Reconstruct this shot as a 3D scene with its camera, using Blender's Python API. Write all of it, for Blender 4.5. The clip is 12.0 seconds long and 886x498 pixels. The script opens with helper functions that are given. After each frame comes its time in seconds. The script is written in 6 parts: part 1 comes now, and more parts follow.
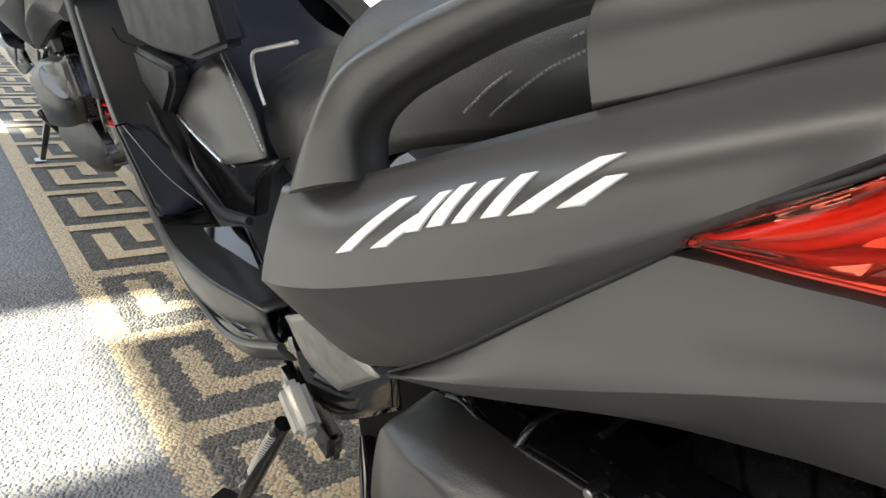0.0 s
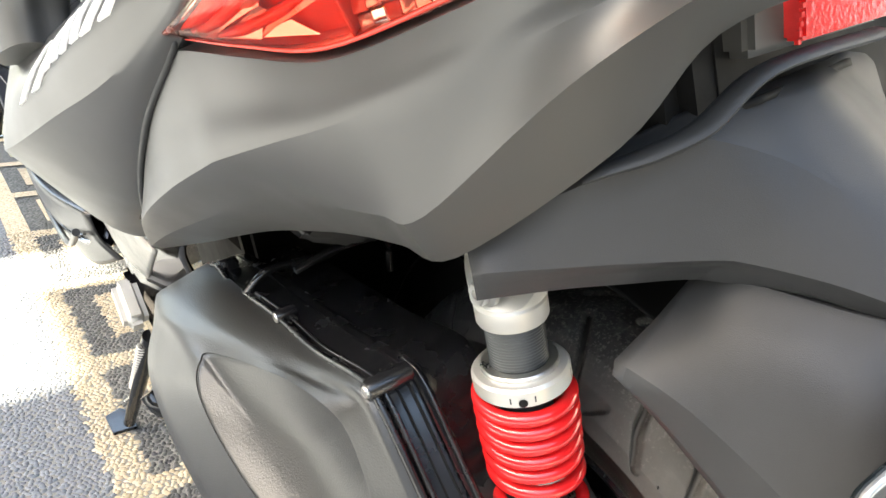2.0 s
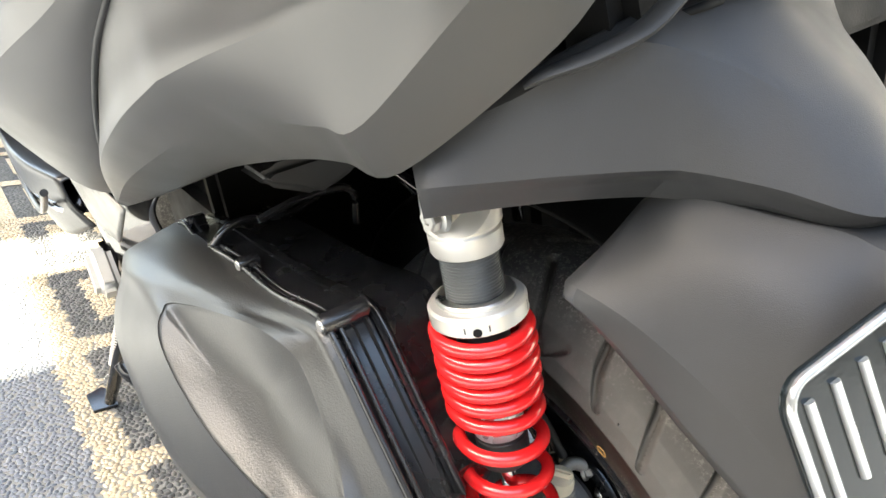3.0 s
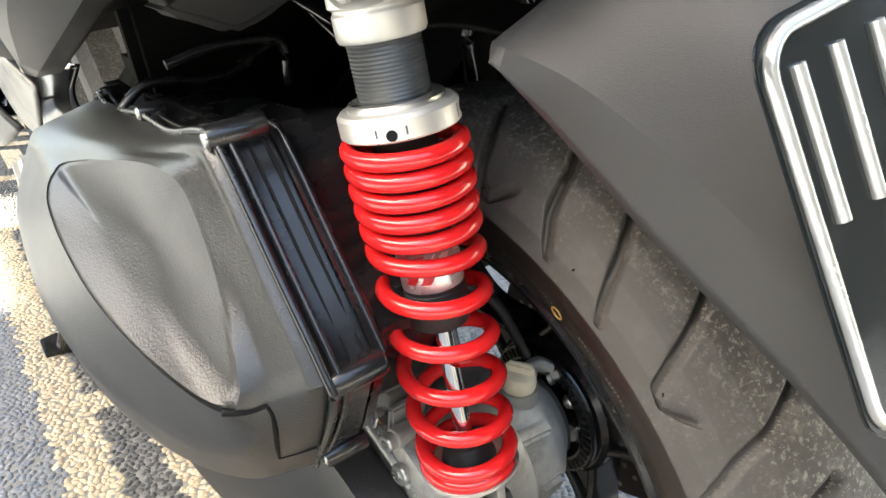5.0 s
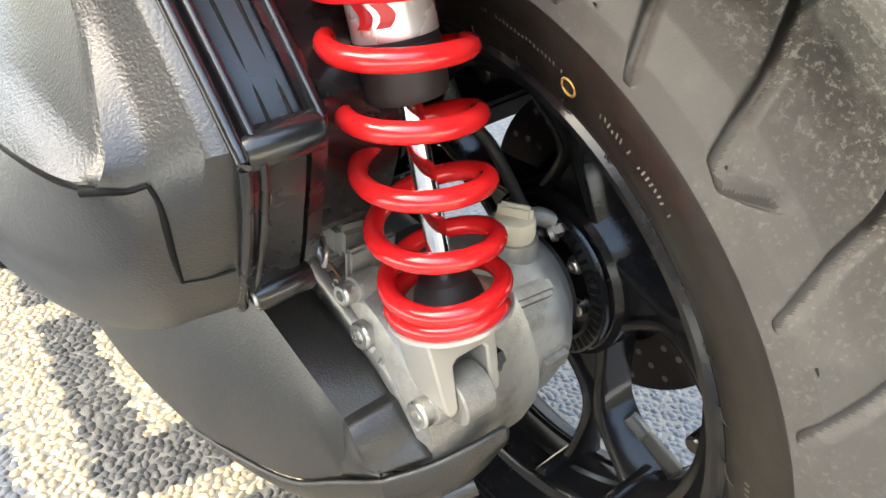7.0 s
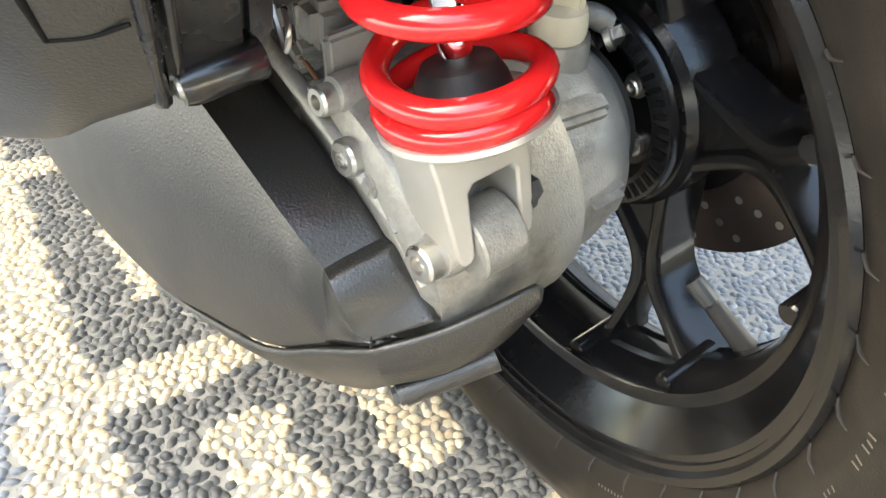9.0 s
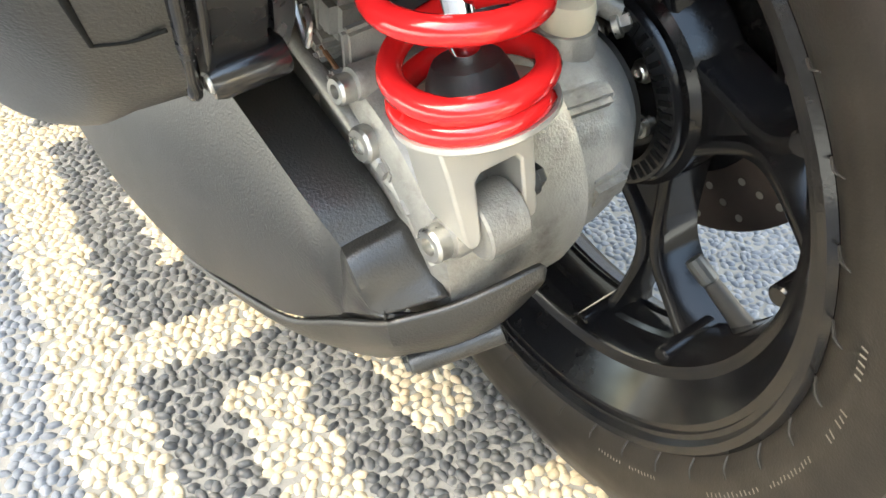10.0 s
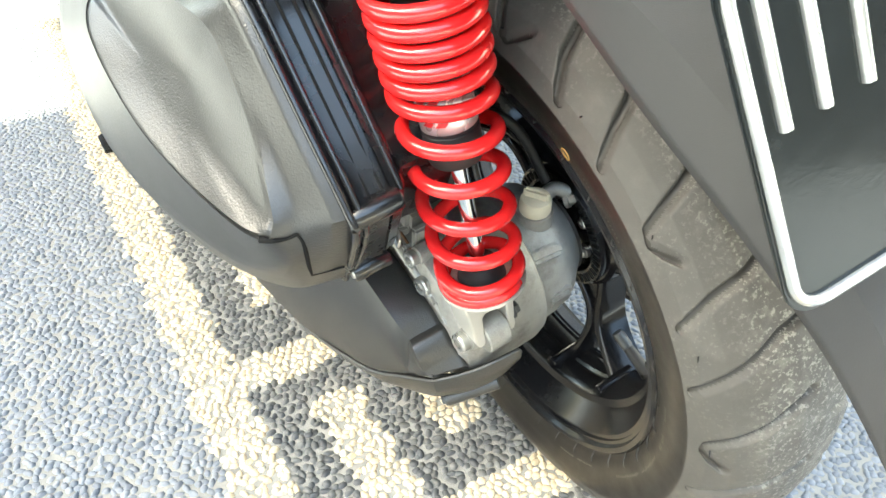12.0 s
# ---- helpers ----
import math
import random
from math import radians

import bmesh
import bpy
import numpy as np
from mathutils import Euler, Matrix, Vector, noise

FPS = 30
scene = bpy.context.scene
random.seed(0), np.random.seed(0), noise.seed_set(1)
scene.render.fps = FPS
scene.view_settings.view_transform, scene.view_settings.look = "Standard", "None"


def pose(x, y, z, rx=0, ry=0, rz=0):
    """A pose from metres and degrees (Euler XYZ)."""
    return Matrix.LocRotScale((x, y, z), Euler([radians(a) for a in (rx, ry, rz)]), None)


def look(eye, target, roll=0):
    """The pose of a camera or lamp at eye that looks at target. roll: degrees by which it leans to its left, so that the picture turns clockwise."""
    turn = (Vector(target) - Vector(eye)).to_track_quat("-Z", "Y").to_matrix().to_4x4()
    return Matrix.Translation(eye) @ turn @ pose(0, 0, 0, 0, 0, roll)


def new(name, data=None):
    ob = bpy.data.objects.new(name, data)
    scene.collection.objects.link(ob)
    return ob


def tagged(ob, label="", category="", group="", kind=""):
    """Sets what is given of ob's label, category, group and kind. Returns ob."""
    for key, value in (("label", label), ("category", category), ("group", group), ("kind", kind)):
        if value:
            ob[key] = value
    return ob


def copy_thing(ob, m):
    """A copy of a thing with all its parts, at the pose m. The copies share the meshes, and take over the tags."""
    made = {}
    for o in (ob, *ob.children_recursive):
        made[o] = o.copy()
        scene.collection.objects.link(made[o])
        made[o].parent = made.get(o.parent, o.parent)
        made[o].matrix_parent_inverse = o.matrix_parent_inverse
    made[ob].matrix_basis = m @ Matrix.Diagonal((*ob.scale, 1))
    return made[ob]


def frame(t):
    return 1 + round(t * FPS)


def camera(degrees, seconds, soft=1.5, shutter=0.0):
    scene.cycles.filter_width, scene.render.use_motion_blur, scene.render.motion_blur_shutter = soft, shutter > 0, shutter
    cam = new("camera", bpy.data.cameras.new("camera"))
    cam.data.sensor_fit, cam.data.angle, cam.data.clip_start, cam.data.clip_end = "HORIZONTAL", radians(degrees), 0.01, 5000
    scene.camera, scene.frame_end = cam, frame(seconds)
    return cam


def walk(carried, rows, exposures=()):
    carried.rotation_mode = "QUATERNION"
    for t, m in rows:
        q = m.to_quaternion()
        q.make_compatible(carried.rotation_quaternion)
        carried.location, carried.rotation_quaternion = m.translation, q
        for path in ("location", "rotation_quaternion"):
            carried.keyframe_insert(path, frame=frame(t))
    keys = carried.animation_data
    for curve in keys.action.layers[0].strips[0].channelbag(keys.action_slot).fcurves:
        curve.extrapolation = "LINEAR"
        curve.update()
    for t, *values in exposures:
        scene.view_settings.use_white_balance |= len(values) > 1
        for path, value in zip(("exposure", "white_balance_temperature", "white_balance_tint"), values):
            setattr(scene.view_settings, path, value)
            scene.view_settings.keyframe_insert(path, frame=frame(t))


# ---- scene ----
FOV = 63.27
cam = camera(FOV, 12.0, 1.5, 0.0)
# seconds, eye x y z, yaw, pitch, roll in degrees
PATH = [
    (0, -0.5863, -0.1103, 0.8274, -37.20, -19.63, 5.53),
    (0.5, -0.5227, -0.1941, 0.8176, -36.97, -20.14, 4.74),
    (1, -0.4825, -0.2533, 0.8060, -36.88, -20.43, 4.25),
    (1.5, -0.4617, -0.2989, 0.8038, -36.90, -20.76, 3.85),
    (2, -0.4523, -0.3357, 0.7793, -36.91, -21.15, 3.45),
    (2.5, -0.4415, -0.3516, 0.7510, -36.96, -21.14, 3.44),
    (2.7, -0.4397, -0.3560, 0.7468, -37.23, -21.15, 3.32),
    (4.3, -0.3913, -0.3644, 0.6679, -36.56, -21.19, 3.16),
    (4.5, -0.3832, -0.3630, 0.6510, -36.83, -21.41, 3.31),
    (5, -0.3695, -0.3583, 0.6202, -36.83, -21.45, 3.30),
    (5.5, -0.3535, -0.3492, 0.5874, -36.86, -21.63, 3.26),
    (6, -0.3407, -0.3393, 0.5610, -37.16, -22.18, 3.30),
    (6.5, -0.3273, -0.3272, 0.5314, -37.48, -23.26, 3.42),
    (7, -0.3148, -0.3087, 0.5002, -37.86, -24.63, 3.51),
    (7.5, -0.3050, -0.2972, 0.4787, -37.49, -26.55, 3.66),
    (7.7, -0.3004, -0.2896, 0.4709, -38.07, -27.36, 3.86),
    (9.3, -0.2594, -0.2519, 0.4257, -35.11, -35.37, 3.30),
    (9.5, -0.2617, -0.2559, 0.4300, -34.75, -36.07, 3.37),
    (10, -0.2665, -0.2643, 0.4452, -34.45, -37.07, 3.37),
    (10.5, -0.2827, -0.2818, 0.4732, -34.40, -37.65, 3.32),
    (11, -0.3062, -0.3069, 0.5165, -34.38, -37.93, 3.40),
    (11.5, -0.3307, -0.3354, 0.5713, -34.26, -38.14, 3.28),
    (12, -0.3630, -0.3792, 0.6616, -33.55, -38.40, 3.10),
]


def aim(x, y, z, yaw, pitch, roll):
    a, p = radians(yaw), radians(pitch)
    way = Vector((-math.sin(a) * math.cos(p), math.cos(a) * math.cos(p), math.sin(p)))
    return look((x, y, z), Vector((x, y, z)) + way, roll)


walk(cam, [(t, aim(*row)) for t, *row in PATH],
     [(0.0, 2.05, 7700, 4), (0.5, 2.3, 7700, 4), (1.2, 2.8, 7700, 4), (2.0, 3.35, 7700, 4), (2.5, 3.5, 7700, 4), (4.5, 3.3, 7700, 4), (5.0, 3.25, 7750, 4), (5.5, 3.35, 7800, 5), (6.5, 3.63, 7800, 4), (9.5, 3.85, 7900, 1), (10.5, 3.88, 7850, 0), (12.0, 3.92, 7600, -4)])

# ---- light ----
SUN_ELEV, SUN_AZ = radians(52), radians(285)
world = bpy.data.worlds.new("sky")
scene.world = world
world.use_nodes = True
wn = world.node_tree.nodes
sky = wn.new("ShaderNodeTexSky")
sky.sky_type, sky.sun_disc = "NISHITA", False
sky.sun_elevation, sky.sun_rotation = SUN_ELEV, SUN_AZ
sky.dust_density = 2.5
world.node_tree.links.new(sky.outputs[0], wn["Background"].inputs[0])
wn["Background"].inputs[1].default_value = 0.13
sun = new("sun", bpy.data.lights.new("sun", "SUN"))
sun.data.energy, sun.data.angle, sun.data.color = 5.0, radians(0.6), (1.0, 0.97, 0.92)
sun.matrix_world = look((0, 0, 8), Vector((0, 0, 8)) - Vector((math.sin(SUN_AZ) * math.cos(SUN_ELEV), math.cos(SUN_AZ) * math.cos(SUN_ELEV), math.sin(SUN_ELEV))))
# ---- materials ----
def material(name, base, rough=0.5, metal=0.0, vary=0.12, scale=60.0, bump=0.1, bump_scale=900.0, stain=0.0, stain_colour=(0.3, 0.28, 0.25),
             coat=0.0, spec=0.5, rough_vary=0.08, speck=0.0, band=0.0):
    """A surface with broad tone changes, fine grain, uneven gloss and, where asked for, patches of dust."""
    m = bpy.data.materials.new(name)
    m.use_nodes = True
    n, link = m.node_tree.nodes, m.node_tree.links.new
    b = n["Principled BSDF"]
    b.inputs["Metallic"].default_value = metal
    b.inputs["Coat Weight"].default_value = coat
    b.inputs["Coat Roughness"].default_value = 0.06
    b.inputs["Specular IOR Level"].default_value = spec
    at = n.new("ShaderNodeTexCoord").outputs["Object"]

    def noise_at(s, detail=4.0, ro=0.55):
        t = n.new("ShaderNodeTexNoise")
        t.inputs["Scale"].default_value, t.inputs["Detail"].default_value, t.inputs["Roughness"].default_value = s, detail, ro
        link(at, t.inputs["Vector"])
        return t.outputs["Fac"]

    def spread(fac, low, high, a=0.3, c=0.7):
        r = n.new("ShaderNodeMapRange")
        r.inputs[1].default_value, r.inputs[2].default_value, r.inputs[3].default_value, r.inputs[4].default_value = a, c, low, high
        link(fac, r.inputs[0])
        return r.outputs[0]

    def mix(fac, one, two):
        x = n.new("ShaderNodeMix")
        x.data_type = "RGBA"
        for socket, value in ((x.inputs[0], fac), (x.inputs[6], one), (x.inputs[7], two)):
            if hasattr(value, "is_linked"):
                link(value, socket)
            else:
                socket.default_value = value if isinstance(value, float) else (*value, 1.0)
        return x.outputs[2]

    broad, fine = noise_at(scale * 0.15), noise_at(scale)
    dark = tuple(c * (1 - vary) for c in base)
    light = tuple(min(1.0, c * (1 + vary)) for c in base)
    colour = mix(spread(broad, 0.0, 1.0), dark, light)
    colour = mix(spread(fine, 0.0, 0.5), colour, tuple(min(1.0, c * (1 + vary * 1.6)) for c in base))
    if stain:
        colour = mix(spread(noise_at(scale * 0.35, 8.0, 0.7), 0.0, stain, 0.5, 0.72), colour, stain_colour)
    if speck:
        x = n.new("ShaderNodeMath")
        x.operation = "MULTIPLY"
        link(spread(noise_at(420.0, 3.0, 0.6), 0.0, 1.0, 0.58, 0.64), x.inputs[0])
        link(spread(noise_at(22.0, 5.0, 0.6), 0.0, speck, 0.46, 0.60), x.inputs[1])
        colour = mix(x.outputs[0], colour, (0.26, 0.25, 0.225))
    if band:
        # scuffed, dusty running surface: within this distance of the middle plane
        sep = n.new("ShaderNodeSeparateXYZ")
        link(at, sep.inputs[0])
        off = n.new("ShaderNodeMath")
        off.operation = "ABSOLUTE"
        link(sep.outputs[0], off.inputs[0])
        worn = spread(off.outputs[0], 1.0, 0.0, band * 0.72, band * 1.25)
        for grain, low, high, tone, much in ((55.0, 0.50, 0.62, (0.17, 0.163, 0.148), 0.55), (330.0, 0.54, 0.60, (0.27, 0.262, 0.24), 0.75)):
            x = n.new("ShaderNodeMath")
            x.operation = "MULTIPLY"
            link(worn, x.inputs[0])
            link(spread(noise_at(grain, 6.0, 0.7), 0.0, much, low, high), x.inputs[1])
            colour = mix(x.outputs[0], colour, tone)
    link(colour, b.inputs["Base Color"])
    link(spread(noise_at(scale * 0.5), max(0.02, rough - rough_vary), min(1.0, rough + rough_vary)), b.inputs["Roughness"])
    if bump:
        k = n.new("ShaderNodeBump")
        k.inputs["Strength"].default_value, k.inputs["Distance"].default_value = bump, 0.0006
        link(noise_at(bump_scale, 2.0), k.inputs["Height"])
        link(k.outputs[0], b.inputs["Normal"])
    return m


def stone(name, tones, rough=0.6, cells=0.0):
    """Pebbles: each island takes one of the tones; cells: a bed of stones seen from afar, drawn at that scale."""
    m = bpy.data.materials.new(name)
    m.use_nodes = True
    n, link = m.node_tree.nodes, m.node_tree.links.new
    b = n["Principled BSDF"]
    ramp = n.new("ShaderNodeValToRGB")
    while len(ramp.color_ramp.elements) < len(tones):
        ramp.color_ramp.elements.new(0.5)
    for i, (e, c) in enumerate(zip(ramp.color_ramp.elements, tones)):
        e.position, e.color = i / (len(tones) - 1), (*c, 1)
    at = n.new("ShaderNodeTexCoord").outputs["Object"]
    grain = n.new("ShaderNodeTexNoise")
    grain.inputs["Scale"].default_value, grain.inputs["Detail"].default_value = 350.0, 5.0
    link(at, grain.inputs["Vector"])
    if cells:
        v = n.new("ShaderNodeTexVoronoi")
        v.inputs["Scale"].default_value = cells
        link(at, v.inputs["Vector"])
        sep = n.new("ShaderNodeSeparateColor")
        link(v.outputs["Color"], sep.inputs[0])
        which = sep.outputs[0]
        k = n.new("ShaderNodeBump")
        k.inputs["Strength"].default_value, k.inputs["Distance"].default_value, k.invert = 0.9, 0.004, True
        link(v.outputs["Distance"], k.inputs["Height"])
        link(k.outputs[0], b.inputs["Normal"])
    else:
        which = n.new("ShaderNodeNewGeometry").outputs["Random Per Island"]
        k = n.new("ShaderNodeBump")
        k.inputs["Strength"].default_value, k.inputs["Distance"].default_value = 0.15, 0.001
        link(grain.outputs["Fac"], k.inputs["Height"])
        link(k.outputs[0], b.inputs["Normal"])
    link(which, ramp.inputs[0])
    x = n.new("ShaderNodeMix")
    x.data_type, x.blend_type = "RGBA", "MULTIPLY"
    x.inputs[0].default_value = 0.5
    r = n.new("ShaderNodeMapRange")
    r.inputs[3].default_value, r.inputs[4].default_value = 0.5, 1.5
    link(grain.outputs["Fac"], r.inputs[0])
    link(ramp.outputs[0], x.inputs[6])
    link(r.outputs[0], x.inputs[7])
    link(x.outputs[2], b.inputs["Base Color"])
    b.inputs["Roughness"].default_value = rough
    return m


def lens_material(name, colour, rough=0.04, fluted=0.0):
    m = bpy.data.materials.new(name)
    m.use_nodes = True
    b = m.node_tree.nodes["Principled BSDF"]
    b.inputs["Base Color"].default_value = (*colour, 1)
    b.inputs["Roughness"].default_value = rough
    b.inputs["Transmission Weight"].default_value = 1.0
    b.inputs["IOR"].default_value = 1.3
    if fluted:
        t = m.node_tree.nodes.new("ShaderNodeTexVoronoi")
        t.inputs["Scale"].default_value = fluted
        link = m.node_tree.links.new
        link(m.node_tree.nodes.new("ShaderNodeTexCoord").outputs["Object"], t.inputs["Vector"])
        k = m.node_tree.nodes.new("ShaderNodeBump")
        k.inputs["Strength"].default_value, k.inputs["Distance"].default_value = 0.8, 0.003
        link(t.outputs["Distance"], k.inputs["Height"])
        link(k.outputs[0], b.inputs["Normal"])
    return m


MATTE = material("matte_grey_paint", (0.055, 0.0535, 0.051), 0.36, 0.0, 0.05, 40, 0.06, 2200, spec=0.75, rough_vary=0.04)
PLASTIC = material("black_moulded_plastic", (0.019, 0.0187, 0.018), 0.36, 0.0, 0.10, 60, 0.50, 800, spec=0.9, rough_vary=0.02)
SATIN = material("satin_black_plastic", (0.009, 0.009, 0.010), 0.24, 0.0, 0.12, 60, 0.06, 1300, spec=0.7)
GLOSS = material("gloss_black_plastic", (0.010, 0.010, 0.011), 0.09, 0.0, 0.2, 50, 0.03, 300, coat=0.4)
MUD = material("dark_grey_mudguard_plastic", (0.036, 0.036, 0.037), 0.46, 0.0, 0.08, 60, 0.25, 1800, spec=0.35)
RUBBER = material("tyre_rubber", (0.064, 0.061, 0.057), 0.60, 0.0, 0.14, 90, 0.25, 1200, stain=0.5, stain_colour=(0.115, 0.109, 0.099), speck=0.15, band=0.040)
BLACKRUBBER = material("black_rubber", (0.022, 0.022, 0.022), 0.55, 0.0, 0.2, 80, 0.2, 900)
RIM = material("gloss_black_rim_paint", (0.008, 0.008, 0.009), 0.17, 0.0, 0.3, 60, 0.08, 700, stain=0.30, stain_colour=(0.040, 0.033, 0.026), spec=0.4)
CAST = material("cast_aluminium", (0.345, 0.337, 0.315), 0.42, 0.5, 0.2, 90, 0.5, 800, stain=0.65, stain_colour=(0.10, 0.085, 0.066))
SILVER = material("anodised_silver", (0.62, 0.60, 0.555), 0.42, 0.6, 0.05, 60, 0.10, 2000)
CHROME = material("polished_chrome", (0.82, 0.82, 0.83), 0.06, 1.0, 0.02, 40, 0.0)
STEEL = material("zinc_bolt_steel", (0.58, 0.57, 0.54), 0.32, 0.95, 0.12, 120, 0.2, 900)
DARKSTEEL = material("dark_threaded_steel", (0.085, 0.09, 0.092), 0.42, 0.6, 0.1, 90, 0.1, 900)
DISC = material("brake_disc_steel", (0.16, 0.13, 0.12), 0.35, 0.9, 0.15, 60, 0.1, 600)
RED = material("red_spring_paint", (0.74, 0.018, 0.022), 0.20, 0.0, 0.06, 60, 0.03, 500, coat=0.5)
REDMARK = material("red_print", (0.55, 0.02, 0.03), 0.35, 0.0, 0.05, 60, 0.0)
LABEL = material("silver_foil_label", (0.70, 0.70, 0.70), 0.28, 0.6, 0.05, 60, 0.0)
CREAM = material("cream_plastic_cap", (0.62, 0.56, 0.43), 0.45, 0.0, 0.08, 90, 0.15, 900, stain=0.2, stain_colour=(0.35, 0.30, 0.2))
EMBLEM = material("white_silver_emblem", (0.86, 0.86, 0.84), 0.35, 0.0, 0.03, 60, 0.0)
VINYL = material("black_seat_vinyl", (0.062, 0.061, 0.059), 0.40, 0.0, 0.08, 60, 0.9, 700)
THREAD = material("grey_stitching", (0.34, 0.34, 0.34), 0.8, 0.0, 0.1, 200, 0.2)
PLATE = material("black_number_plate_enamel", (0.006, 0.009, 0.010), 0.16, 0.0, 0.2, 60, 0.05, 300, stain=0.08, stain_colour=(0.12, 0.12, 0.115), spec=0.35)
PLATEWHITE = material("worn_silver_plate_paint", (0.50, 0.51, 0.50), 0.22, 0.7, 0.06, 90, 0.3, 300, stain=0.6, stain_colour=(0.25, 0.25, 0.24))
REFLECT = material("lamp_reflector_chrome", (0.94, 0.92, 0.90), 0.14, 0.95, 0.05, 60, 0.3, 200)
BOARD = material("black_moulded_board", (0.018, 0.018, 0.018), 0.30, 0.0, 0.08, 60, 0.15, 1500, rough_vary=0.02, spec=0.7)
REDCHROME = material("red_tinted_reflector", (0.85, 0.32, 0.27), 0.22, 0.7, 0.1, 60, 0.3, 200)
LAMPRED = material("red_lamp_plastic", (0.80, 0.075, 0.055), 0.2, 0.0, 0.1, 90, 0.1, 300)
LENS = lens_material("red_lamp_lens", (1.0, 0.46, 0.36))
CLEAR = lens_material("pale_lamp_lens", (1.0, 0.70, 0.58))
BOWL = material("amber_reflector_metal", (0.95, 0.50, 0.06), 0.22, 0.9, 0.15, 200, 0.6, 160)
AMBER = lens_material("amber_bulb_cover", (1.0, 0.55, 0.02), 0.10, 170.0)
AMBER.node_tree.nodes["Principled BSDF"].inputs["Transmission Weight"].default_value = 0.35
REDREFLECT = material("red_reflector", (0.60, 0.012, 0.014), 0.12, 0.0, 0.08, 200, 0.5, 300, coat=0.5)
BLUEGLASS = material("dark_trim_insert", (0.022, 0.026, 0.034), 0.36, 0.0, 0.06, 60, 0.3, 1600, rough_vary=0.02)
SHIELD = material("satin_black_shield_plastic", (0.013, 0.014, 0.017), 0.50, 0.0, 0.12, 40, 0.3, 1600, spec=0.30)
INK = material("grey_moulded_print", (0.20, 0.19, 0.165), 0.6, 0.0, 0.1, 60, 0.0)
BROWN = material("brown_oil_seal", (0.16, 0.075, 0.035), 0.6, 0.0, 0.25, 120, 0.3, 700)
OCHRE = material("ochre_paint_mark", (0.35, 0.20, 0.06), 0.6, 0.0, 0.2, 200, 0.1, 700)
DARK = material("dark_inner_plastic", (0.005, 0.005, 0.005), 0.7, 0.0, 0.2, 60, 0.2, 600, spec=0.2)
SIDEWALL = material("sidewall_rubber", (0.0126, 0.0105, 0.0085), 0.38, 0.0, 0.15, 90, 0.15, 900, stain=0.3, stain_colour=(0.045, 0.036, 0.028))
GROOVE_SHADE = material("shaded_groove_rubber", (0.030, 0.027, 0.024), 0.5, 0.0, 0.2, 90, 0.2, 900)
MORTAR = material("light_grey_mortar", (0.25, 0.245, 0.23), 0.85, 0.0, 0.15, 60, 0.5, 500)
CONCRETE = material("plain_plaster", (0.5, 0.48, 0.45), 0.85, 0.0, 0.06, 6, 0.2, 60)
DARKWALL = material("unseen_dark_surround", (0.09, 0.085, 0.08), 0.8, 0.0, 0.2, 4, 0.2, 60)
C_TONES = [(0.4784, 0.3956, 0.2668), (0.5888, 0.5152, 0.3772), (0.552, 0.4416, 0.3036), (0.644, 0.5888, 0.46)]
D_TONES = [(0.055, 0.058, 0.062), (0.105, 0.108, 0.11), (0.080, 0.080, 0.077), (0.15, 0.15, 0.145)]
G_TONES = [(0.135, 0.155, 0.185), (0.21, 0.23, 0.262), (0.165, 0.18, 0.205), (0.26, 0.28, 0.31)]
PEB_CREAM, PEB_DARK, PEB_GREY = (stone("cream_river_pebble", C_TONES, 0.55), stone("dark_river_pebble", D_TONES, 0.42), stone("blue_grey_river_pebble", G_TONES, 0.5))
BED_CREAM, BED_DARK, BED_GREY = (stone("cream_pebble_bed", C_TONES, 0.6, 105), stone("dark_pebble_bed", [(0.10, 0.10, 0.095)] + D_TONES, 0.6, 105), stone("grey_pebble_bed", G_TONES, 0.6, 105))


# ---- builders ----
def part(name, mesh, mat, parent, label=""):
    """A mesh (bmesh, or vertices and faces) as one object under its thing or part."""
    if isinstance(mesh, tuple):
        data = bpy.data.meshes.new(name)
        data.from_pydata([tuple(v) for v in mesh[0]], [], mesh[1])
    else:
        data = bpy.data.meshes.new(name)
        mesh.to_mesh(data)
        mesh.free()
    data.materials.append(mat)
    ob = new(name, data)
    ob.parent = parent
    return tagged(ob, label)


def smooth(ob, angle=40):
    ob.data.polygons.foreach_set("use_smooth", [True] * len(ob.data.polygons))
    ob.data.set_sharp_from_angle(angle=radians(angle))
    return ob


def recalc_mesh(verts, faces):
    """A closed bmesh from vertices and faces with its normals outward."""
    bm = bmesh.new()
    made = [bm.verts.new(v) for v in verts]
    for f in faces:
        bm.faces.new([made[i] for i in f])
    return recalc(bm)


def recalc(bm):
    bmesh.ops.recalc_face_normals(bm, faces=bm.faces[:])
    return bm


def grid(rows, closed=False):
    h, w = len(rows), len(rows[0])
    verts = [p for r in rows for p in r]
    faces = []
    for i in range(h - 1):
        for j in range(w if closed else w - 1):
            k = (j + 1) % w
            faces.append((i * w + j, i * w + k, (i + 1) * w + k, (i + 1) * w + j))
    return verts, faces


